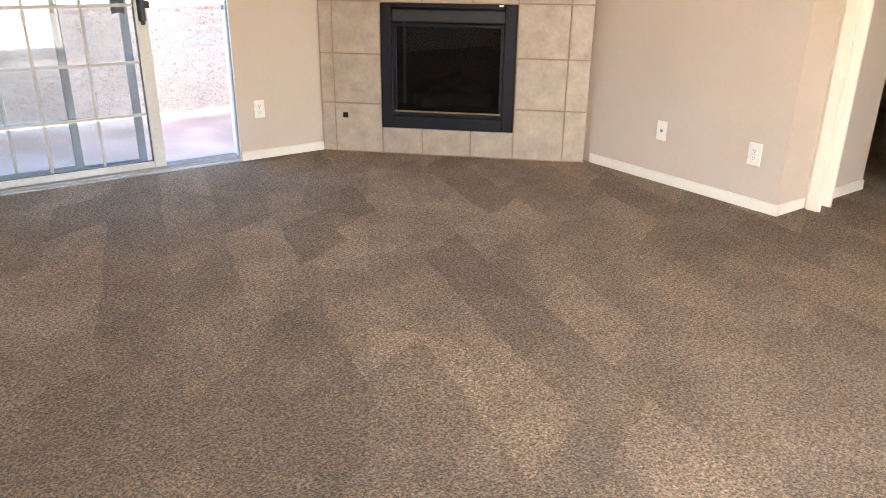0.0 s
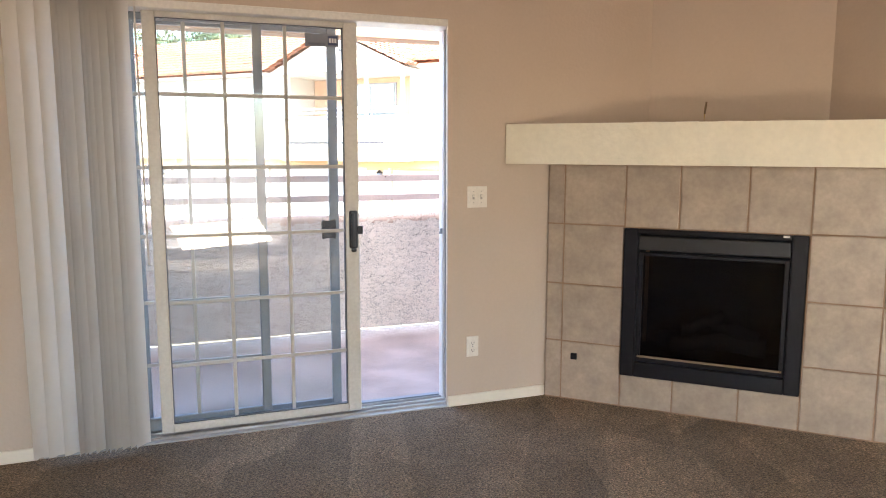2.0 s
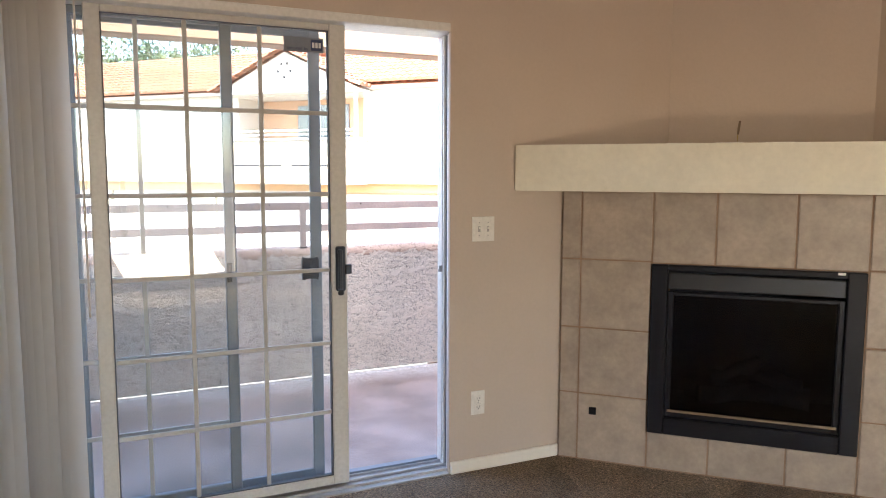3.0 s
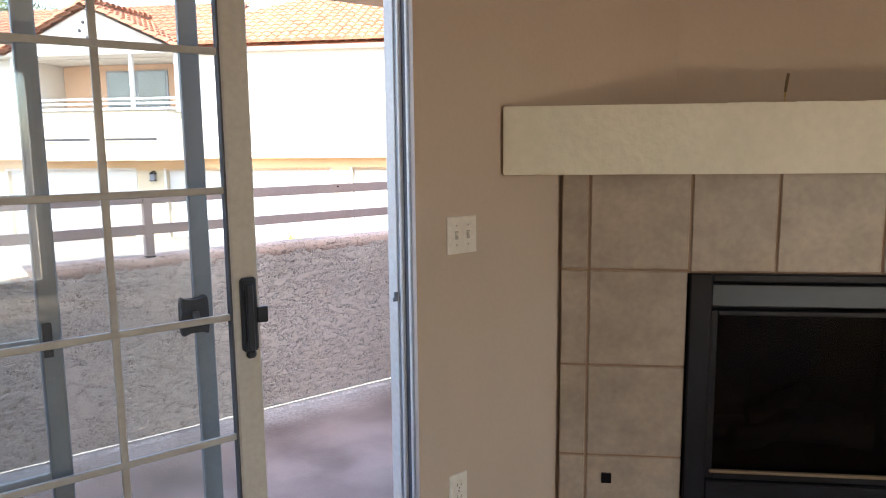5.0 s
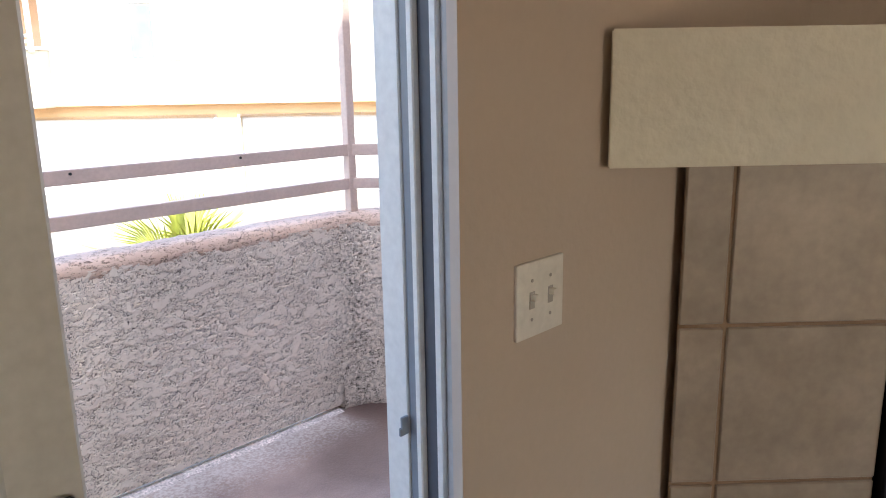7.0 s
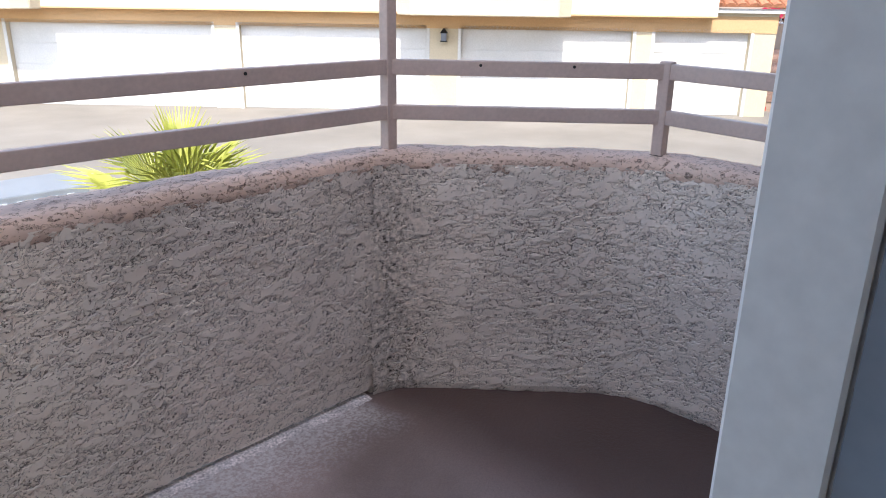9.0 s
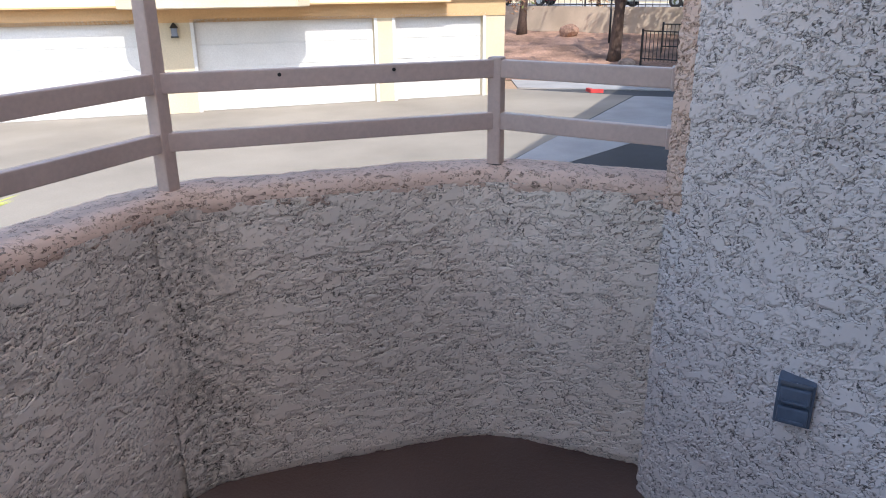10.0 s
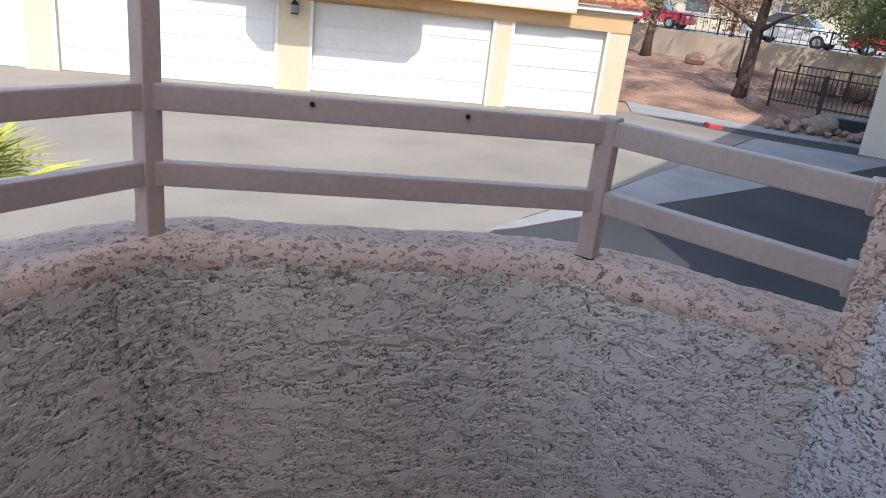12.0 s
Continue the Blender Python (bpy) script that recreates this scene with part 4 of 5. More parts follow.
structure("wall_outside_east", lace_sheet([(1.66, 0.172), (0.55, 0.172)], [(0.0, FLOOR_B - 0.01), (0.0, 2.3)], 0.006, 0.0065, 12.5, [(-0.016, FLOOR_B - 0.3), (-0.016, 4.5), (-0.022, 4.5), (-0.022, FLOOR_B - 0.3)]),
          STUCCO_HOUSE, "pale grey lace stucco house wall beside the door", "wall", False)
structure("balcony_end_west", box(-4.4, -4.2, BACK - 0.1, 2.17, -1.6, 4.5), STUCCO_HOUSE, "pale grey stucco end wall of the balcony", "wall")
structure("balcony_beam", boxes([(-4.4, 2.2, 1.93, 2.11, 2.26, 2.50)], bevel=0.01), BEAM_PAINT, "orange-tan beam across the open balcony front", "beam")
# unseen storey and roof, added to keep the sun off the open balcony
structure("sun_block_storey", box(-4.4, 2.4, BACK - 0.1, 0.0, CEIL + 0.13, 4.5), STUCCO_HOUSE, "unseen stucco storey added to shade the balcony", "wall")
structure("roof", box(-4.4, 2.4, BACK - 0.1, 0.34, 4.5, 4.64), ROOF_TILE, "unseen roof of the added storey", "roof")


def railing():
    r = thing("balcony_railing", (1.47, 1.98, 0.91), "tan painted two-bar metal railing on the balcony wall", "railing")
    p1, p2, p0, pe = (1.474, 1.99), (2.108, 1.283), (-0.16, 1.99), (2.02, 0.735)
    for (x, y), top, turn in ((p1, 2.27, 0), (p2, 1.226, 0), (p0, 1.217, 0), ((-2.2, 1.99), 1.217, 0)):
        m = pose(x, y, 0, 0, 0, turn)
        q = part("post", box(-0.0215, 0.0215, -0.0215, 0.0215, 0.895, top, m, 0.006), RAIL_PAINT, r)
        part("foot", box(-0.025, 0.025, -0.025, 0.025, 0.893, 0.908, m, 0.003), RUBBER, q, "dark sealant at the post foot")
    for a, b in ((( -4.2, 1.99), p1), (p1, p2), (p2, pe)):
        a, b = Vector(a), Vector(b)
        d = b - a
        m = pose(a.x, a.y, 0, 0, 0, math.degrees(math.atan2(d.y, d.x)))
        for z0, z1 in ((1.166, 1.218), (1.014, 1.064)):
            bar = part("rail", box(0.0, d.length, -0.015, 0.015, z0, z1, m, 0.004), RAIL_PAINT, r)
            if z0 > 1.1 and a.x < 1.5:
                n = 8 if d.length > 3 else 2
                for k in range(n):
                    u = d.length * ((k + 1) / (n + 1) if n == 2 else (0.1 + 0.8 * k / (n - 1)))
                    part("bolt", disc((u, -0.0165, 1.203), 0.0052, 0.004, "Y", 10, m), RUBBER, bar, "dark bolt hole")
    for z0, z1 in ((1.162, 1.222), (1.01, 1.068)):
        part("bracket", box(-0.03, 0.03, -0.012, 0.03, z0, z1, pose(2.025, 0.742, 0, 0, 0, 8), 0.004), RAIL_PAINT, r)
    return r


railing()

# outlet cover on the end wall, set square to the house
OC = Matrix.Translation((1.692, 0.390, 0)) @ pose(0, 0, 0, 0, 0, -96)
cover = thing("outdoor_outlet_cover", tuple(OC @ Vector((0, 0, 0.507))), "slate-blue weatherproof outlet cover on the stucco wall", "outlet cover")
part("back_plate", box(-0.040, 0.040, -0.008, 0.065, 0.450, 0.564, OC, 0.004), GREY_BOX, cover)
for z in (0.480, 0.530):
    flap = part("flap", box(-0.033, 0.033, -0.020, -0.007, z - 0.021, z + 0.021, OC, 0.006), GREY_BOX, cover)
    part("flap_lip", box(-0.026, 0.026, -0.025, -0.019, z - 0.018, z - 0.010, OC, 0.003), GREY_BOX, flap)
part("hinge", box(-0.034, 0.034, -0.016, -0.007, 0.553, 0.561, OC, 0.002), ALU_DARK, cover)
for z in (0.456, 0.558):
    part("screw", disc((0, -0.009, z), 0.0035, 0.003, "Y", 8, OC), ALU_GREY, cover)


def lantern():
    t = thing("wall_lantern", (1.46, 0.172, 1.18), "white boxy outdoor wall lantern with a sloping cap", "wall lantern")
    flip = Matrix(((1, 0, 0, 0), (0, 0, 1, 0), (0, 1, 0, 0), (0, 0, 0, 1)))
    part("body", prism([(1.452, 1.180), (1.530, 1.216), (1.530, 1.435), (1.452, 1.435)], 0.10, 0.236, flip, 0.002), LANTERN, t)
    part("side_plate", box(1.443, 1.452, 0.10, 0.234, 1.180, 1.56, None, 0.002), LANTERN, t, "flat white side plate")
    part("lamp_hollow", box(1.440, 1.4435, 0.115, 0.150, 1.26, 1.34), ALU_GREY, t, "grey recess")
    part("neck", box(1.456, 1.526, 0.12, 0.215, 1.435, 1.475), BLACK_DULL, t, "dark gap under the cap")
    part("cap", box(-0.05, 0.085, -0.08, 0.075, -0.011, 0.011, pose(1.50, 0.205, 1.478, -38, 8, 0), 0.002), LANTERN, t, "sloping white cap")
    for y, z in ((0.16, 1.205), (0.16, 1.50), (0.20, 1.52)):
        part("screw", disc((1.442, y, z), 0.004, 0.004, "X", 10), ALU_GREY, t)
    return t


lantern()

# ---- ground and road ----
bm = bmesh.new()
bmesh.ops.create_grid(bm, x_segments=60, y_segments=60, size=1, matrix=Matrix.Diagonal((1600, 1600, 1, 1)))
for v in bm.verts:
    v.co.z = GROUND - 0.01
structure("ground", bm, GROUND_MAT, "flat desert ground", "ground")
drive_pts = [(-30, 4.9), (9.5, 4.9), (11.7, 4.66), (17.6, 4.3), (21.0, 4.1), (21.2, 7.8), (21.0, 8.6), (-8.5, 36.2), (-40, 40)]
structure("driveway", prism(drive_pts, GROUND - 0.2, GROUND + 0.004), DRIVE, "pale sunlit concrete driveway between the buildings", "driveway")
structure("road", prism([(-30, 2.2), (2.4, 2.2), (2.4, -3), (24, -3), (23, 2.2), (21.4, 7.0), (21.2, 7.8), (12.3, 5.9), (11.2, 4.9), (-30, 4.9)], GROUND - 0.2, GROUND + 0.002), ASPHALT, "dark asphalt lane", "road")
gutter = prism([(8.5, 4.98), (9.75, 4.84), (11.7, 4.62), (13.8, 4.52), (17.6, 4.25), (20.9, 4.05), (21.4, 0.75), (17.1, 2.1), (13.5, 3.26), (11.1, 4.09), (9.0, 4.74)], GROUND - 0.2, GROUND + 0.009)
structure("gutter", gutter, GUTTER, "grey concrete drainage strip across the lane", "gutter")


# ---- the garages with flats above, across the driveway ----
def garage_building():
    g = thing("garage_building", tuple(FRONT @ Vector((-8, 20, GROUND))), "cream stucco two-storey building with white garage doors and a terracotta roof", "building")
    z0, zt, band = GROUND, 0.65, 1.04
    doors = [(-28.2, -23.7), (-22.9, -18.4), (-17.6, -13.05), (-11.95, -6.55), (-5.82, -0.92), (-0.02, 4.45), (5.02, 7.5)]
    edges = [-32.0] + [e for d in doors for e in d] + [8.15]
    for a, b in zip(edges[::2], edges[1::2]):
        part("pier", box(a, b, 19.82, 20.3, z0, zt + 0.02, FRONT, 0.01), FACADE, g)
    part("lintel", box(-32, 8.15, 19.80, 20.3, zt, 1.06, FRONT), FACADE_SHADE, g, "lintel above the garage doors in its orange shade colour")
    for a, b in doors:
        d = part("garage_door", box(a, b, 20.0, 20.06, z0, zt, FRONT), GARAGE_WHITE, g, "white sectional garage door")
        h = (zt - z0) / 4
        rows = []
        for i in range(4):
            rows.append((a + 0.02, b - 0.02, 19.985, 20.0, z0 + i * h + 0.012, z0 + (i + 1) * h - 0.012))
        for r in rows:
            part("panel", box(*r, FRONT, 0.004), GARAGE_WHITE, d)
        part("door_trim", boxes([(a - 0.08, a, 19.80, 19.83, z0, zt + 0.08), (b, b + 0.08, 19.80, 19.83, z0, zt + 0.08), (a, b, 19.80, 19.83, zt, zt + 0.08)], FRONT), GARAGE_WHITE, g)
    part("upper_wall", box(-32, 6.45, 19.45, 26, band, 2.42, FRONT), FACADE_WHITE, g, "off-white upper storey")
    part("upper_wall", box(-32, 6.45, 19.45, 26, 4.10, 4.28, FRONT), FACADE_WHITE, g, "off-white upper storey")
    part("upper_wall", box(-32, 6.45, 21.0, 26, 2.42, 4.10, FRONT), FACADE_WHITE, g, "off-white upper storey")
    for a, b in ((-32, -29.6), (-24.4, -16.1), (-10.9, -1.5), (2.5, 6.45)):
        part("upper_wall", box(a, b, 19.45, 21.0, 2.42, 4.10, FRONT), FACADE_WHITE, g, "off-white upper storey")
    part("soffit_band", box(-32, 6.45, 19.44, 19.8, band - 0.02, band + 0.02, FRONT), FACADE_SHADE, g, "underside of the upper storey in its orange shade colour")
    part("low_wing", boxes([(6.45, 8.15, 19.80, 26, 1.06, 1.22), (8.0, 8.15, 20.0, 26, z0, 1.06)], FRONT), FACADE, g)
    part("low_eave", box(6.42, 8.3, 19.66, 19.84, 1.14, 1.25, FRONT, 0.01), GARAGE_WHITE, g, "white low eave board")
    part("back_wall", box(-32, 8.15, 25.8, 26, z0, 4.28, FRONT), FACADE, g)
    part("eave", box(-32, 6.6, 19.10, 19.5, 4.20, 4.32, FRONT, 0.01), FACADE_WHITE, g)
    # enclosed balconies that stand out from the upper storey
    for c, h in ((-13.5, 2.75), (0.53, 2.15), (-27.0, 2.75)):
        ring = [(c - h, 19.5), (c - h, 18.95), (c - h + 0.35, 18.62), (c + h - 0.35, 18.62), (c + h, 18.95), (c + h, 19.5)]
        part("bay_parapet", prism(ring, 0.99, 2.50, FRONT, 0.02), FACADE, g, "cream balcony parapet")
        ring2 = [(c - h - 0.06, 19.5), (c - h - 0.06, 18.9), (c - h + 0.3, 18.55), (c + h - 0.3, 18.55), (c + h + 0.06, 18.9), (c + h + 0.06, 19.5)]
        part("parapet_cap", prism(ring2, 2.50, 2.58, FRONT, 0.01), GARAGE_WHITE, g)
        for a, b in ((c - h + 0.45, c - 0.2), (c + 0.2, c + h - 0.75)):
            part("scupper", boxes([(a, b, 18.60, 18.63, 1.60, 1.67)], FRONT), BLACK_DULL, g, "dark drain slot")
            part("scupper_lip", box(a - 0.05, b + 0.05, 18.585, 18.62, 1.565, 1.60, FRONT), FACADE, g)
        part("bay_recess", box(c - h + 0.18, c + h - 0.18, 20.95, 20.99, 2.43, 4.09, FRONT), BEAM_PAINT, g, "tan wall behind the balcony")
        w = part("window", boxes([(c - 1.0, c + 1.2, 20.90, 20.95, 2.46, 3.9)], FRONT), ALU_GREY, g, "sliding window with pale curtains")
        for k in range(2):
            part("pane", box(c - 0.92 + k * 1.06, c + 0.06 + k * 1.06, 20.89, 20.91, 2.52, 3.84, FRONT), DARK_GLASS, w)
        for x in (c - h + 0.06, c + h * 0.45, c + h - 0.06):
            part("bay_post", box(x - 0.05, x + 0.05, 18.70, 18.80, 2.44, 4.2, FRONT), GARAGE_WHITE, g)
        for z in (2.68, 2.82):
            part("bay_rail", box(c - h + 0.1, c + h - 0.1, 18.72, 18.76, z, z + 0.06, FRONT), GARAGE_WHITE, g)
        gable = bmesh.new()
        a = [gable.verts.new(FRONT @ Vector(p)) for p in ((c - h - 0.2, 18.6, 4.15), (c + h + 0.2, 18.6, 4.15), (c, 18.6, 5.5))]
        b = [gable.verts.new(FRONT @ Vector(p)) for p in ((c - h - 0.2, 19.5, 4.15), (c + h + 0.2, 19.5, 4.15), (c, 19.5, 5.5))]
        gable.faces.new(a)
        gable.faces.new(b[::-1])
        for i in range(3):
            gable.faces.new((a[i], b[i], b[(i + 1) % 3], a[(i + 1) % 3]))
        part("gable", gable, FACADE_WHITE, g, "off-white gable over the balcony")
        for k, (dx, dz) in enumerate(((-0.25, 0.35), (0.25, 0.35), (-0.12, 0.6), (0.12, 0.6), (0, 0.15))):
            part("gable_vent", disc((c + dx, 18.59, 4.5 + dz), 0.055, 0.03, "Y", 10, FRONT), BLACK_DULL, g, "small round vent")
    # windows between the balconies
    for s in (-7.85, -20.6):
        w = part("window", box(s - 0.68, s + 0.68, 19.40, 19.46, 2.2, 3.72, FRONT, 0.01), FACADE_WHITE, g, "pale framed window")
        part("pane", box(s - 0.62, s - 0.03, 19.385, 19.41, 2.26, 3.62, FRONT), DARK_GLASS, w)
        part("pane", box(s + 0.03, s + 0.62, 19.385, 19.41, 2.26, 3.62, FRONT), STICKER_LIGHT, w, "pane with a pale closed blind")
        for k in (0, 1):
            part("shade_slot", box(s - 0.64 + 0.66 * k, s - 0.02 + 0.66 * k, 19.36, 19.40, 3.66, 3.76, FRONT), ALU_GREY, w)
    sign = bpy.data.curves.new("house_number", "FONT")
    sign.body, sign.size, sign.extrude, sign.align_x = "3", 0.42, 0.01, "CENTER"
    num = new("house_number", sign)
    num.matrix_world = Matrix.Translation(FRONT @ Vector((-6.15, 19.42, 1.60)) - g.location) @ FRONT @ pose(0, 0, 0, 90, 0, 0)
    num.parent = g
    sign.materials.append(STICKER_LIGHT)
    # lamps on the piers
    for s in (-12.35, -0.47, -23.3):
        l = part("pier_lamp", boxes([(s - 0.09, s + 0.09, 19.62, 19.78, 0.32, 0.35), (s - 0.02, s + 0.02, 19.70, 19.82, 0.58, 0.64)], FRONT), IRON, g, "black lantern on the pier")
        part("lamp_glass", prism([(s - 0.07, 19.63), (s + 0.07, 19.63), (s + 0.07, 19.77), (s - 0.07, 19.77)], 0.35, 0.54, FRONT, 0.005), STICKER, l)
        cone = bmesh.new()
        bmesh.ops.create_cone(cone, cap_ends=True, segments=4, radius1=0.14, radius2=0.02, depth=0.12, matrix=FRONT @ Matrix.Translation((s, 19.70, 0.60)) @ pose(0, 0, 0, 0, 0, 45))
        part("lamp_cap", cone, IRON, l)
    return g


GARAGES = garage_building()


def barrel_roof(name, parent, origin, along, up, n_cols, n_rows, pitch=0.3, run=0.40, label="", hip=0.0):
    """Rows of half-round clay tiles, each a piece with its own lower lip."""
    along, up = Vector(along).normalized(), Vector(up).normalized()
    out = along.cross(up).normalized()
    if out.z < 0:
        out = -out
    verts, faces = [], []
    for i in range(n_cols):
        for j in range(n_rows):
            if i * pitch < j * run * hip:
                continue
            base = Vector(origin) + along * (i * pitch) + up * (j * run)
            k0 = len(verts)
            for q, (r, lift) in enumerate(((pitch * 0.52, 0.035), (pitch * 0.46, 0.0))):
                p = base + up * (q * (run + 0.05))
                for a in range(6):
                    ang = math.pi * a / 5
                    verts.append(p - along * (r * math.cos(ang)) + out * (0.75 * r * math.sin(ang) + lift))
            for a in range(5):
                faces.append((k0 + a, k0 + a + 1, k0 + 7 + a, k0 + 6 + a))
            faces.append(tuple(k0 + a for a in range(6)))
    mesh = bpy.data.meshes.new(name)
    inv = base_of(parent)
    mesh.from_pydata([tuple(v - inv) for v in verts], [], faces)
    mesh.materials.append(ROOF_TILE)
    ob = new(name, mesh)
    ob.parent = parent
    return tagged(ob, label, "", "", "stuff")


ax, nx = FRONT.to_3x3() @ Vector((1, 0, 0)), FRONT.to_3x3() @ Vector((0, 1, 0))
slope = nx * 0.92 + Vector((0, 0, 0.40))
part("roof_deck", prism([(-32, 19.1), (6.7, 19.1), (6.7, 26.2), (-7.0, 26.2), (-9.2, 24.3), (-32, 24.3)], 4.28, 4.32, FRONT @ Matrix.Translation((0, 19.1, 4.30)) @ pose(0, 0, 0, 23.4, 0, 0) @ Matrix.Translation((0, -19.1, -4.30))), ROOF_TILE, GARAGES)
barrel_roof("roof_tiles", GARAGES, FRONT @ Vector((-32, 18.98, 4.33)), ax, slope, 72, 13, label="rows of terracotta barrel tiles on the lower roof")
barrel_roof("roof_tiles", GARAGES, FRONT @ Vector((-12.5, 18.98, 4.37)), ax, slope, 64, 18, label="rows of terracotta barrel tiles on the hipped roof", hip=0.8)
for c, h in ((-13.5, 2.75), (0.53, 2.15), (-27.0, 2.75)):
    rise = Vector((0, 0, 1.35))
    for sgn in (-1, 1):
        start = FRONT @ Vector((c + sgn * (h + 0.3), 18.45, 4.2))
        up = (ax * (-sgn * (h + 0.2)) + rise)
        barrel_roof("bay_roof_tiles", GARAGES, start, nx, up, 12, int(up.length / 0.4) + 1, label="terracotta barrel tiles over the balcony gable")
barrel_roof("low_roof_tiles", GARAGES, FRONT @ Vector((6.5, 19.6, 1.26)), ax, slope, 7, 9, label="terracotta barrel tiles of the low wing")

# ---- plants and things outside ----
def palm(at, label):
    p = thing("fan_palm", at, label, "palm")
    at = Vector(at)
    rng = random.Random(11)
    part("trunk", tube([at, at + Vector((0.02, 0, 0.4)), at + Vector((0.03, 0.01, 0.8))], [0.16, 0.15, 0.12], 10), BARK, p, "", True)
    head = at + Vector((0.03, 0.01, 0.72))
    for i in range(11):
        yaw = i * 2.4 + rng.uniform(-.2, .2)
        lift = radians(82 - 5.0 * i + rng.uniform(-8, 8))
        d = Vector((math.cos(yaw) * math.cos(lift), math.sin(yaw) * math.cos(lift), math.sin(lift)))
        stem = 0.5 + rng.uniform(-.05, .12)
        hub = head + d * stem
        side = d.cross(Vector((0, 0, 1))).normalized()
        upv = side.cross(d).normalized()
        bm = bmesh.new()
        n = 22
        for k in range(n):
            a = radians(-72 + 144 * k / (n - 1))
            q = d * math.cos(a) + side * math.sin(a)
            length = 0.80 * (0.72 + 0.28 * math.cos(a)) * rng.uniform(0.9, 1.05)
            wide = q.cross(upv).normalized() * 0.017
            mid = hub + q * length * 0.55 + upv * 0.03
            tip = hub + q * length - Vector((0, 0, 0.07 + 0.06 * rng.random()))
            ridge = upv * 0.008
            v = [bm.verts.new(x) for x in (hub, mid + wide - ridge, mid + ridge, mid - wide - ridge, tip)]
            for f in ((0, 1, 2), (0, 2, 3), (1, 4, 2), (2, 4, 3)):
                bm.faces.new([v[j] for j in f])
        fr = part("frond", bm, PALM_LEAF, p)
        part("stalk", tube([head, head.lerp(hub, 0.5) + Vector((0, 0, 0.02)), hub], [0.014, 0.010, 0.008], 5), PALM_LEAF, fr)
    return p


palm((2.95, 6.6, GROUND), "low yellow-green fan palm in full sun beside the driveway")


def leaf_crown(center, spread, count, size, seed):
    """Many small folded leaf clumps scattered in uneven lumps."""
    rng = random.Random(seed)
    lumps = [Vector((rng.gauss(0, spread[0]), rng.gauss(0, spread[1]), rng.gauss(0, spread[2]))) for _ in range(26)]
    verts, faces = [], []
    for i in range(count):
        c = Vector(center) + rng.choice(lumps) + Vector((rng.gauss(0, 1), rng.gauss(0, 1), rng.gauss(0, 0.8))) * spread[0] * 0.28
        for _ in range(3):
            q = Vector((rng.gauss(0, 1), rng.gauss(0, 1), rng.gauss(0, 1))).normalized()
            r = q.orthogonal().normalized()
            s = size * rng.uniform(0.6, 1.3)
            k = len(verts)
            o = c + Vector((rng.gauss(0, s), rng.gauss(0, s), rng.gauss(0, s)))
            verts += [o - q * s, o + r * s * 0.35, o + q * s, o - r * s * 0.35]
            faces.append((k, k + 1, k + 2, k + 3))
    return verts, faces


def tree(at, height, lean, crown_at, spread, count, size, leaf, seed, label, trunk_r=0.24):
    t = thing("tree", at, label, "tree", "trees beyond the lane")
    at = Vector(at)
    rng = random.Random(seed)
    top = at + Vector((lean[0], lean[1], height))
    pts, rad = [], []
    for k in range(7):
        u = k / 6
        pts.append(at.lerp(top, u) + Vector((0.08 * math.sin(3 * u + seed), 0.08 * math.cos(4 * u + seed), 0)))
        rad.append(trunk_r * (1.35 if k == 0 else 1) * (1 - 0.55 * u))
    tr = part("trunk", tube(pts, rad, 10), BARK, t, "", True)
    for k in range(7):
        a = pts[3 + k % 4]
        d = Vector((rng.gauss(0, 1), rng.gauss(0, 1), rng.uniform(0.3, 1.2))).normalized()
        ln = rng.uniform(1.2, 2.4)
        part("limb", tube([a, a + d * ln * 0.5 + Vector((0, 0, 0.1)), a + d * ln], [trunk_r * 0.35, trunk_r * 0.22, 0.02], 6), BARK, tr, "", True)
    v, f = leaf_crown(at + Vector(crown_at), spread, count, size, seed)
    mesh = bpy.data.meshes.new("crown")
    mesh.from_pydata([tuple(Vector(x) - t.location) for x in v], [], f)
    mesh.materials.append(leaf)
    c = new("crown", mesh)
    c.parent = t
    tagged(c, "", "", "", "stuff")
    return t


tree((26.55, 5.95, -1.62), 5.2, (0.35, -0.5, 0), (0.5, -1.5, 5.2), (1.7, 2.0, 0.8), 2600, 0.10, LEAF_OLIVE, 3, "leaning dark-trunked tree with thin olive foliage")
tree((31.6, 10.8, -0.75), 4.6, (0.2, -0.3, 0), (0.3, -0.2, 3.9), (1.5, 1.7, 0.9), 2400, 0.10, LEAF_RUST, 5, "brown-trunked tree with dry rusty leaves", 0.2)
tree((29.0, 1.4, -1.1), 3.6, (0.9, -0.3, 0), (0.8, 0.2, 3.4), (1.5, 1.6, 0.7), 2400, 0.10, LEAF_OLIVE, 8, "leaning tree with olive foliage behind the iron fence", 0.16)
tree((38.5, 9.2, 0.2), 4.0, (0.2, 0, 0), (0, 0, 2.6), (1.6, 1.6, 0.9), 2000, 0.11, LEAF_RUST, 9, "tree with dry rusty leaves behind the retaining wall", 0.15)
for i, (s, d, z) in enumerate(((-38.5, 35, 3.4), (-35, 36, 3.7), (-31.8, 35, 3.2), (-28.5, 37, 2.6))):
    q = FRONT @ Vector((s, d, GROUND))
    tree(tuple(q), 6.5, (0, 0, 0), (0, 0, 5.4 + z), (1.9, 1.9, 1.3), 2200, 0.16, LEAF_GREEN if i % 2 else LEAF_OLIVE, 20 + i, "tall leafy tree behind the tiled roofs", 0.25)

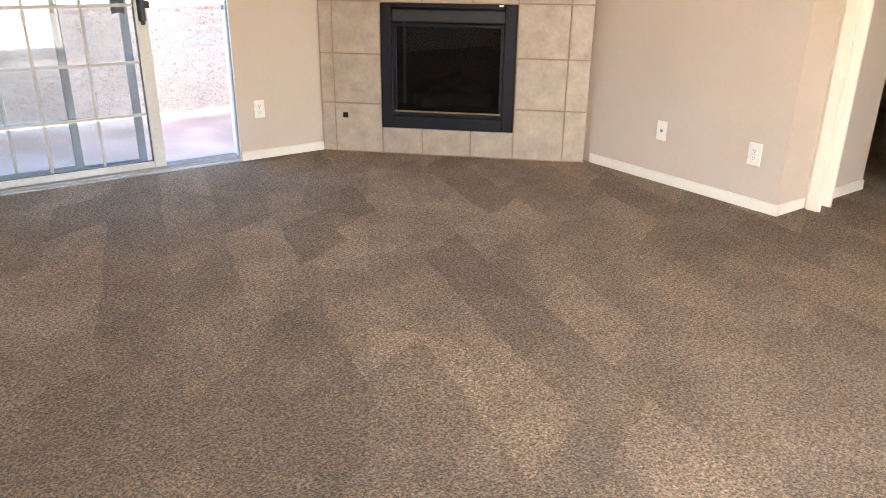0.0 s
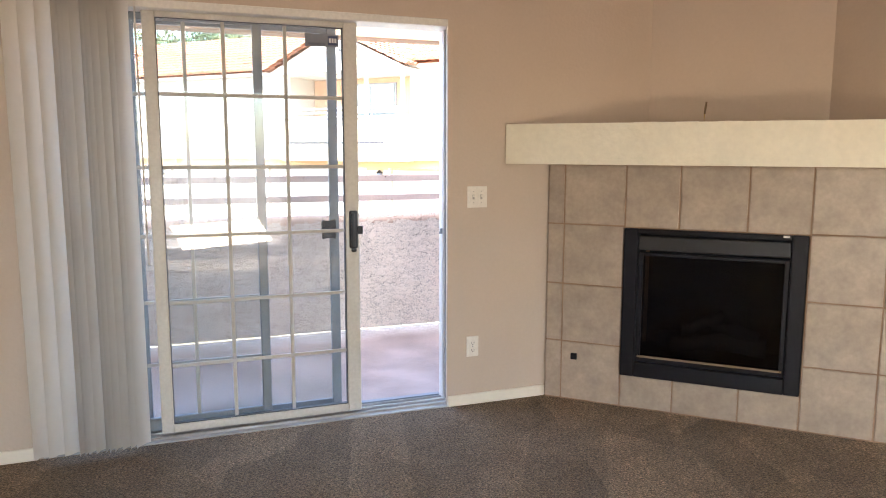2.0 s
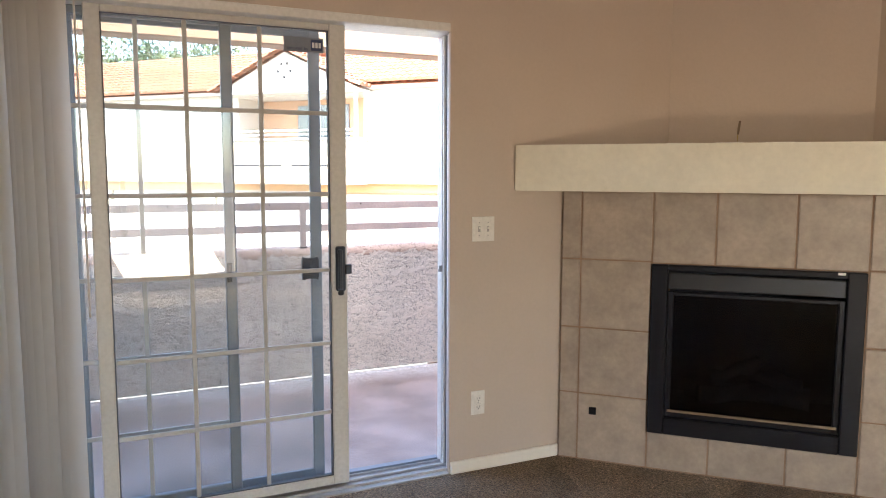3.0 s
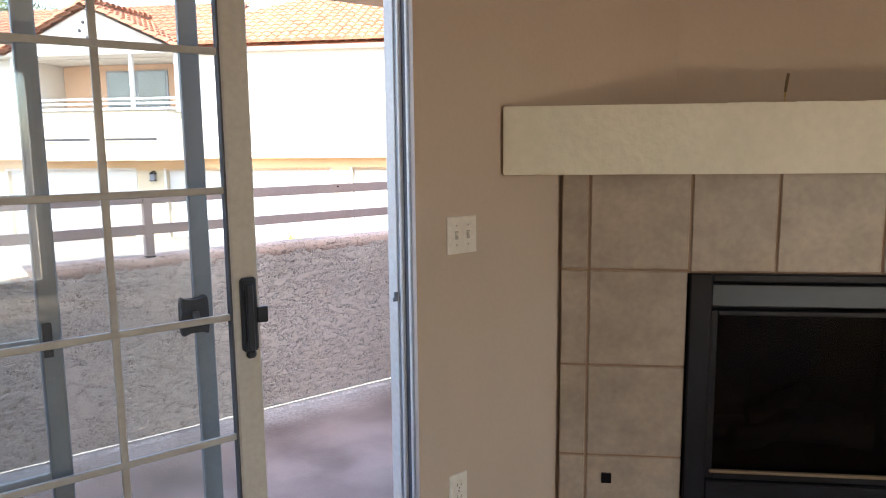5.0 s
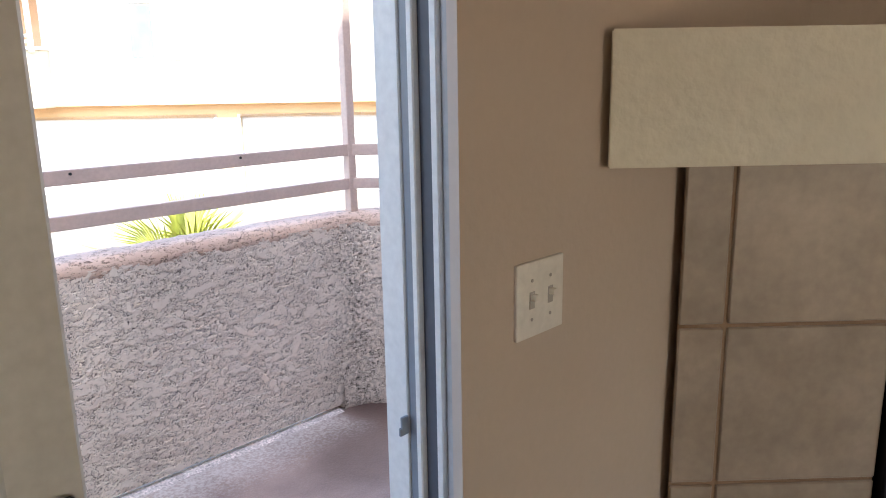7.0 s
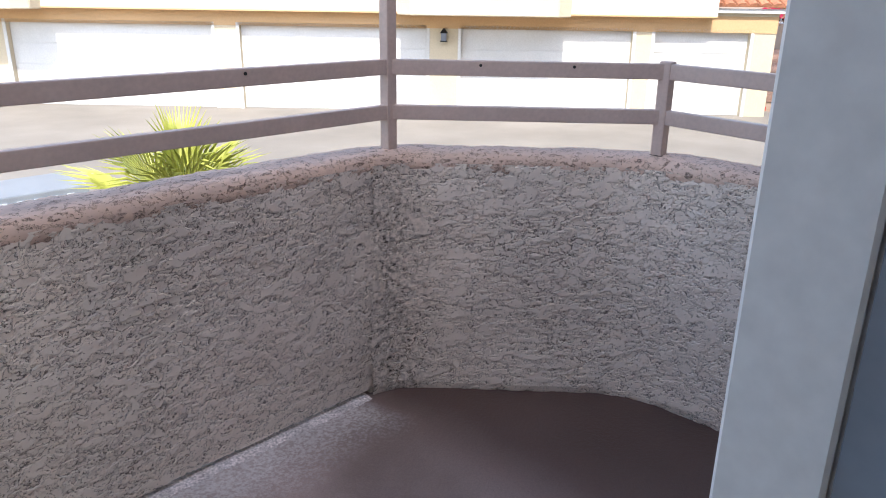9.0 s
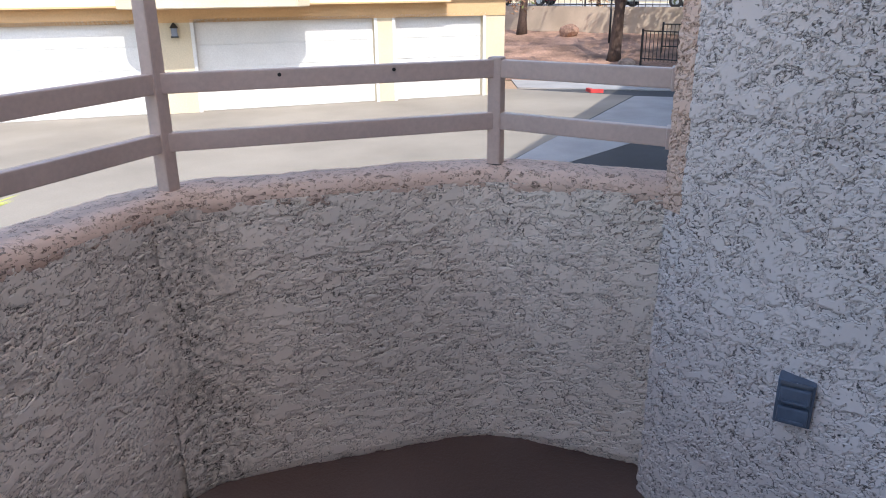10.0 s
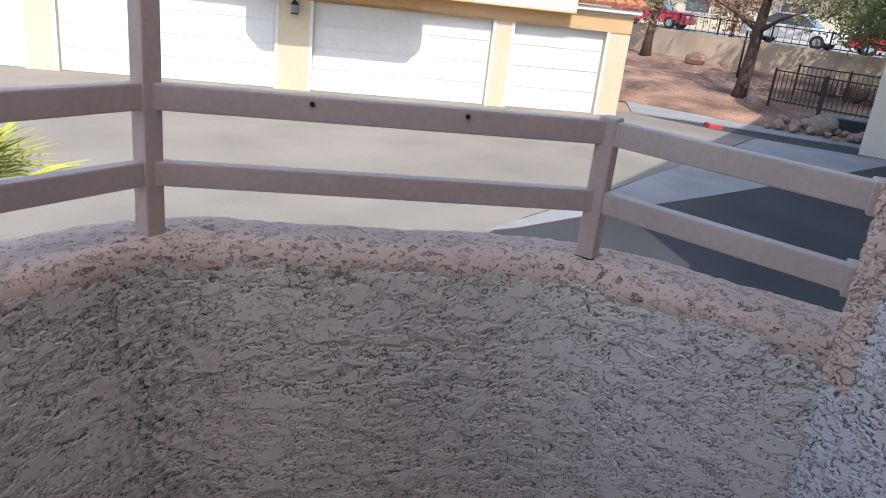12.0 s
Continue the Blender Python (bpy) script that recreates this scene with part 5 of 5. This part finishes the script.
# dirt bank, retaining wall and fences beyond the lane
bm = bmesh.new()
bmesh.ops.create_grid(bm, x_segments=40, y_segments=50, size=1, matrix=Matrix.Translation((33, 3.5, 0)) @ Matrix.Diagonal((11.6, 22, 1, 1)))
for v in bm.verts:
    u = min(1.0, max(0.0, (v.co.x - 23.0) / 9.0))
    v.co.z = GROUND + 0.006 + 0.95 * u + 0.06 * noise.noise(v.co * 0.7) * min(1, u * 8)
bmesh.ops.delete(bm, geom=[v for v in bm.verts if v.co.x < 22.9 + 0.02 * (v.co.y - 4) ** 2 * (1 if v.co.y < 4 else 0.3)], context="VERTS")
structure("dirt_bank", bm, DIRT, "red-brown gravel bank rising to a retaining wall", "dirt bank", True)
structure("path", prism([(21.4, 7.6), (25.4, 9.4), (31, 14), (31, 12.2), (26, 8.0), (23.0, 5.6), (23.6, 1.0), (22.8, 0.8), (21.9, 5.4)], GROUND - 0.2, GROUND + 0.03), GUTTER, "curving concrete path at the foot of the bank", "path")
ret = sweep([(36.5, 22), (34.1, 12.4), (33.1, 8.5), (32.0, 2.9), (30.5, -8)], [(-0.1, -1.5), (0.1, -1.5), (0.1, 0.52), (-0.1, 0.52)])
structure("retaining_wall", ret, surface("tan_block_wall", (0.52, 0.42, 0.33), 0.9, var=0.15, scale=1.0, fine=30, bump=0.3), "tan rendered retaining wall", "wall")
structure("upper_ground", prism([(34.2, 12.4), (36.6, 22), (60, 22), (60, -8), (30.7, -8), (32.1, 2.9), (33.2, 8.5)], 0.0, 0.3), GUTTER, "paved upper yard behind the retaining wall", "yard")


def iron_fence(path, z0, z1, gap, label, post_every=1.6):
    f = thing("iron_fence", (*path[0], z0), label, "fence", "iron fences")
    for a, b in zip(path, path[1:]):
        a, b = Vector(a), Vector(b)
        d = b - a
        m = pose(a.x, a.y, 0, 0, 0, math.degrees(math.atan2(d.y, d.x)))
        for z in (z0 + 0.08, z1 - 0.04):
            part("rail", box(0, d.length, -0.02, 0.02, z - 0.02, z + 0.02, m), IRON, f)
        for i in range(int(d.length / gap) + 1):
            part("bar", box(i * gap - 0.009, i * gap + 0.009, -0.009, 0.009, z0, z1 - 0.04, m), IRON, f)
        for i in range(int(d.length / post_every) + 1):
            part("post", box(i * post_every - 0.028, i * post_every + 0.028, -0.028, 0.028, z0 - 0.15, z1 + 0.03, m), IRON, f)
    return f


iron_fence([(25.75, 4.75), (25.2, 3.2), (24.9, 1.2), (26.4, 0.6)], -1.0, 0.0, 0.14, "low black iron fence round a drain on the bank")
iron_fence([(27.8, 4.4), (27.2, 1.0)], -0.75, 0.12, 0.14, "low black iron fence on the far side of the drain")
iron_fence([(34.1, 12.4), (33.1, 8.5), (32.0, 2.9), (31.2, -3.0)], 0.52, 1.2, 0.3, "black iron fence along the retaining wall", 2.2)
culvert = thing("culvert", (24.6, 1.9, -1.5), "dark concrete drain mouth under the iron fence", "culvert")
part("opening", boxes([(24.3, 24.5, 0.8, 2.6, -1.5, -1.02)], bevel=0.02), BLACK_DULL, culvert)
part("headwall", boxes([(24.5, 24.7, 0.6, 2.9, -1.5, -0.95)], bevel=0.02), GUTTER, culvert)

rng = random.Random(2)


def rock(at, size, label, mat=None):
    r = thing("rock", at, label, "rock", "rocks on the bank")
    bm = bmesh.new()
    bmesh.ops.create_icosphere(bm, subdivisions=2, radius=size)
    k = Vector((rng.uniform(-9, 9), rng.uniform(-9, 9), 0))
    for v in bm.verts:
        v.co *= 1 + 0.28 * noise.noise(v.co / size * 0.9 + k)
        v.co.z *= 0.72
        v.co += Vector(at) + Vector((0, 0, size * 0.45))
    part("stone", bm, mat or ROCK, r, "", False)


for i in range(34):
    x, y = rng.uniform(22.9, 24.2), rng.uniform(1.4, 4.2)
    rock((x, y, GROUND + 0.12 * (x - 22.5)), rng.uniform(0.08, 0.2), "small grey-brown rock in the pile by the drain")
rock((23.6, 2.9, -1.38), 0.42, "large brown boulder in the rock pile")
rock((26.2, 5.3, -1.3), 0.3, "pale boulder at the foot of the leaning tree")
for i, (x, y) in enumerate(((29.2, 3.6), (28.9, 2.7), (28.6, 1.9), (29.5, 2.1))):
    rock((x, y, -0.85), 0.38, "orange-tan boulder behind the iron fence", DIRT)
rock((31.5, 8.7, -0.62), 0.42, "orange boulder below the retaining wall", DIRT)
rock((30.0, 11.5, -0.75), 0.25, "orange-tan stone on the bank", DIRT)

lamp = thing("lamp_post", (29.9, 6.7, -0.75), "black iron lamp post with a glass lantern head", "lamp post")
part("pole", tube([(29.9, 6.7, -0.8), (29.9, 6.7, 0.9)], [0.045, 0.035], 8), IRON, lamp, "", True)
part("head", prism([(29.78, 6.58), (30.02, 6.58), (30.02, 6.82), (29.78, 6.82)], 0.9, 1.2, None, 0.02), STICKER_LIGHT, lamp, "pale glass lantern head")
part("hat", prism([(29.74, 6.54), (30.06, 6.54), (30.06, 6.86), (29.74, 6.86)], 1.2, 1.27, None, 0.02), IRON, lamp)

hyd = thing("gas_meter", (22.9, 8.75, GROUND), "grey gas meter on a pipe beside the garage", "gas meter")
part("riser", tube([(22.9, 8.75, GROUND), (22.9, 8.75, -0.95)], [0.03, 0.03], 8), ALU_GREY, hyd, "", True)
part("meter", box(22.75, 23.02, 8.6, 8.9, -0.95, -0.65, bevel=0.04), ALU_GREY, hyd)
part("dial", disc((22.74, 8.72, -0.8), 0.08, 0.02, "X", 14), STICKER_LIGHT, hyd)

for path, label in (([(21.2, 8.3), (21.4, 8.05)], "red painted kerb end by the garage"), ([(21.5, 5.5), (21.2, 5.3), (21.3, 5.0)], "red painted kerb by the lane")):
    k = thing("red_kerb", (*path[0], GROUND), label, "kerb")
    part("kerb_stone", sweep(path, [(-0.06, GROUND), (0.06, GROUND), (0.05, GROUND + 0.10), (-0.05, GROUND + 0.10)]), RED_PAINT, k)


def parked_car(at, turn, paint, label):
    c = thing("car", at, label, "car", "parked cars")
    m = Matrix.Translation(at) @ pose(0, 0, 0, 0, 0, turn)

    def hull(profile, w0, w1, inset):
        bm = bmesh.new()
        sides = []
        for sgn in (-1, 1):
            sides.append([bm.verts.new(m @ Vector((x, sgn * (w0 if z < 0.8 else w1), z))) for x, z in profile])
        n = len(profile)
        bm.faces.new(sides[0])
        bm.faces.new(sides[1][::-1])
        for i in range(n):
            bm.faces.new((sides[0][i], sides[1][i], sides[1][(i + 1) % n], sides[0][(i + 1) % n]))
        bmesh.ops.bevel(bm, geom=bm.edges[:], offset=0.05, segments=2, affect="EDGES")
        return bm

    part("body", hull([(-2.15, 0.3), (-2.2, 0.6), (-2.05, 0.85), (-1.0, 0.92), (1.5, 0.95), (2.1, 0.88), (2.2, 0.6), (2.15, 0.3)], 0.86, 0.84, 0), paint, c)
    part("cabin", hull([(-1.15, 0.9), (-0.45, 1.38), (0.75, 1.42), (1.6, 0.92)], 0.7, 0.66, 0), DARK_GLASS, c, "dark glazed cabin")
    part("roof_panel", box(-0.42, 0.78, -0.64, 0.64, 1.39, 1.45, m, 0.03), paint, c)
    for x in (-1.35, 1.4):
        for y in (-0.82, 0.82):
            w = part("wheel", disc((x, y, 0.31), 0.31, 0.2, "Y", 18, m), RUBBER, c)
            part("rim", disc((x, y, 0.31), 0.18, 0.215, "Y", 12, m), ALU_GREY, w)
    for y in (-0.6, 0.6):
        part("headlight", box(-2.2, -2.1, y - 0.16, y + 0.16, 0.62, 0.75, m, 0.02), STICKER_LIGHT, c)
        part("tail_light", box(2.1, 2.2, y - 0.16, y + 0.16, 0.66, 0.8, m, 0.02), CAR_RED, c)


parked_car((39.6, 6.6, 0.3), 80, CAR_WHITE, "white saloon car parked behind the iron fence")
parked_car((42.6, 14.4, 0.3), 85, CAR_RED, "red car parked behind the retaining wall")
parked_car((38.6, 2.0, 0.3), 100, CAR_RED, "dark red car parked behind the iron fence")

# far house with a tiled roof
far = thing("far_house", (52, 9, 0.3), "pale house with a terracotta roof beyond the parked cars", "house")
part("wall", box(49, 56, 0, 18, 0.3, 3.0), FACADE, far)
for y in (3.0, 7.5, 13.0):
    w = part("window", box(48.94, 49.02, y, y + 1.6, 1.2, 2.4, bevel=0.01), GARAGE_WHITE, far)
    part("pane", box(48.92, 48.96, y + 0.08, y + 1.52, 1.28, 2.32), DARK_GLASS, w)
roof = bmesh.new()
a = [roof.verts.new(p) for p in ((48.3, -0.6, 2.95), (48.3, 18.6, 2.95), (52.5, 18.6, 4.6), (52.5, -0.6, 4.6), (56.7, -0.6, 2.95), (56.7, 18.6, 2.95))]
for f in ((0, 1, 2, 3), (3, 2, 5, 4), (0, 3, 4), (1, 5, 2), (0, 4, 5, 1)):
    roof.faces.new([a[i] for i in f])
part("roof", roof, ROOF_TILE, far)
barrel_roof("roof_tiles", far, (48.2, -0.6, 2.98), (0, 1, 0), (4.2, 0, 1.65), 64, 11, label="rows of terracotta tiles")

# low planter wall and grey utility cabinet by the palm
plant = thing("planter_wall", (2.6, 8.6, GROUND), "low pale stucco planter wall beside the driveway", "planter wall")
part("wall", sweep([(-1.5, 7.6), (3.1, 8.35), (3.5, 8.6)], [(-0.11, GROUND), (0.11, GROUND), (0.11, -1.0), (-0.11, -1.0)]), FACADE, plant)
util = thing("utility_cabinet", (2.3, 9.4, GROUND), "grey slatted utility cabinet behind the planter wall", "utility cabinet")
part("body", box(1.2, 3.0, 9.0, 9.9, GROUND, -0.75, bevel=0.02), ALU_GREY, util)
for i in range(9):
    part("slat", box(1.3 + i * 0.18, 1.38 + i * 0.18, 8.985, 9.0, GROUND + 0.1, -0.82), STICKER_LIGHT, util)

# the other wing of our own building, which shades the lane
wing = thing("neighbour_wing", (15, -3, GROUND), "stucco wing of the same building beyond the balcony", "building")
part("wall", box(6.3, 26, -6, -0.4, GROUND, 6.2), FACADE, wing)
part("projection", box(21.5, 22.3, -0.42, 1.72, GROUND, 6.15, bevel=0.01), FACADE_WHITE, wing, "off-white projecting wall end")
part("roof", box(6.0, 26.4, -6, 0.1, 6.2, 6.35), ROOF_TILE, wing)
barrel_roof("roof_tiles", wing, (6.0, 0.15, 6.38), (1, 0, 0), (0, -0.92, 0.4), 68, 6, label="rows of terracotta tiles")

# ---- pieces: tiles of the fireplace ----
cols = (0.459, 0.555, 0.890)
rights = (1.792, 2.124, 2.270)
rows_z = (0.004, 0.341, 0.672, 1.010, 1.341)
J = 0.004


def tile_piece(s0, s1, z0, z1):
    part("tile", box(s0 + J, s1 - J, -0.011, 0.002, z0 + J, z1 - J, FIRE, 0.003, 1), TILE, FIREPLACE)


for z0, z1 in zip(rows_z, rows_z[1:]):
    for s0, s1 in (cols[:2], cols[1:], rights[:2], rights[1:]):
        tile_piece(s0, s1, z0, z1)
for s0, s1 in ((0.890, 1.170), (1.170, 1.503), (1.503, 1.792)):
    tile_piece(s0, s1, 0.004, 0.186)
    tile_piece(s0, s1, 1.004, 1.341)
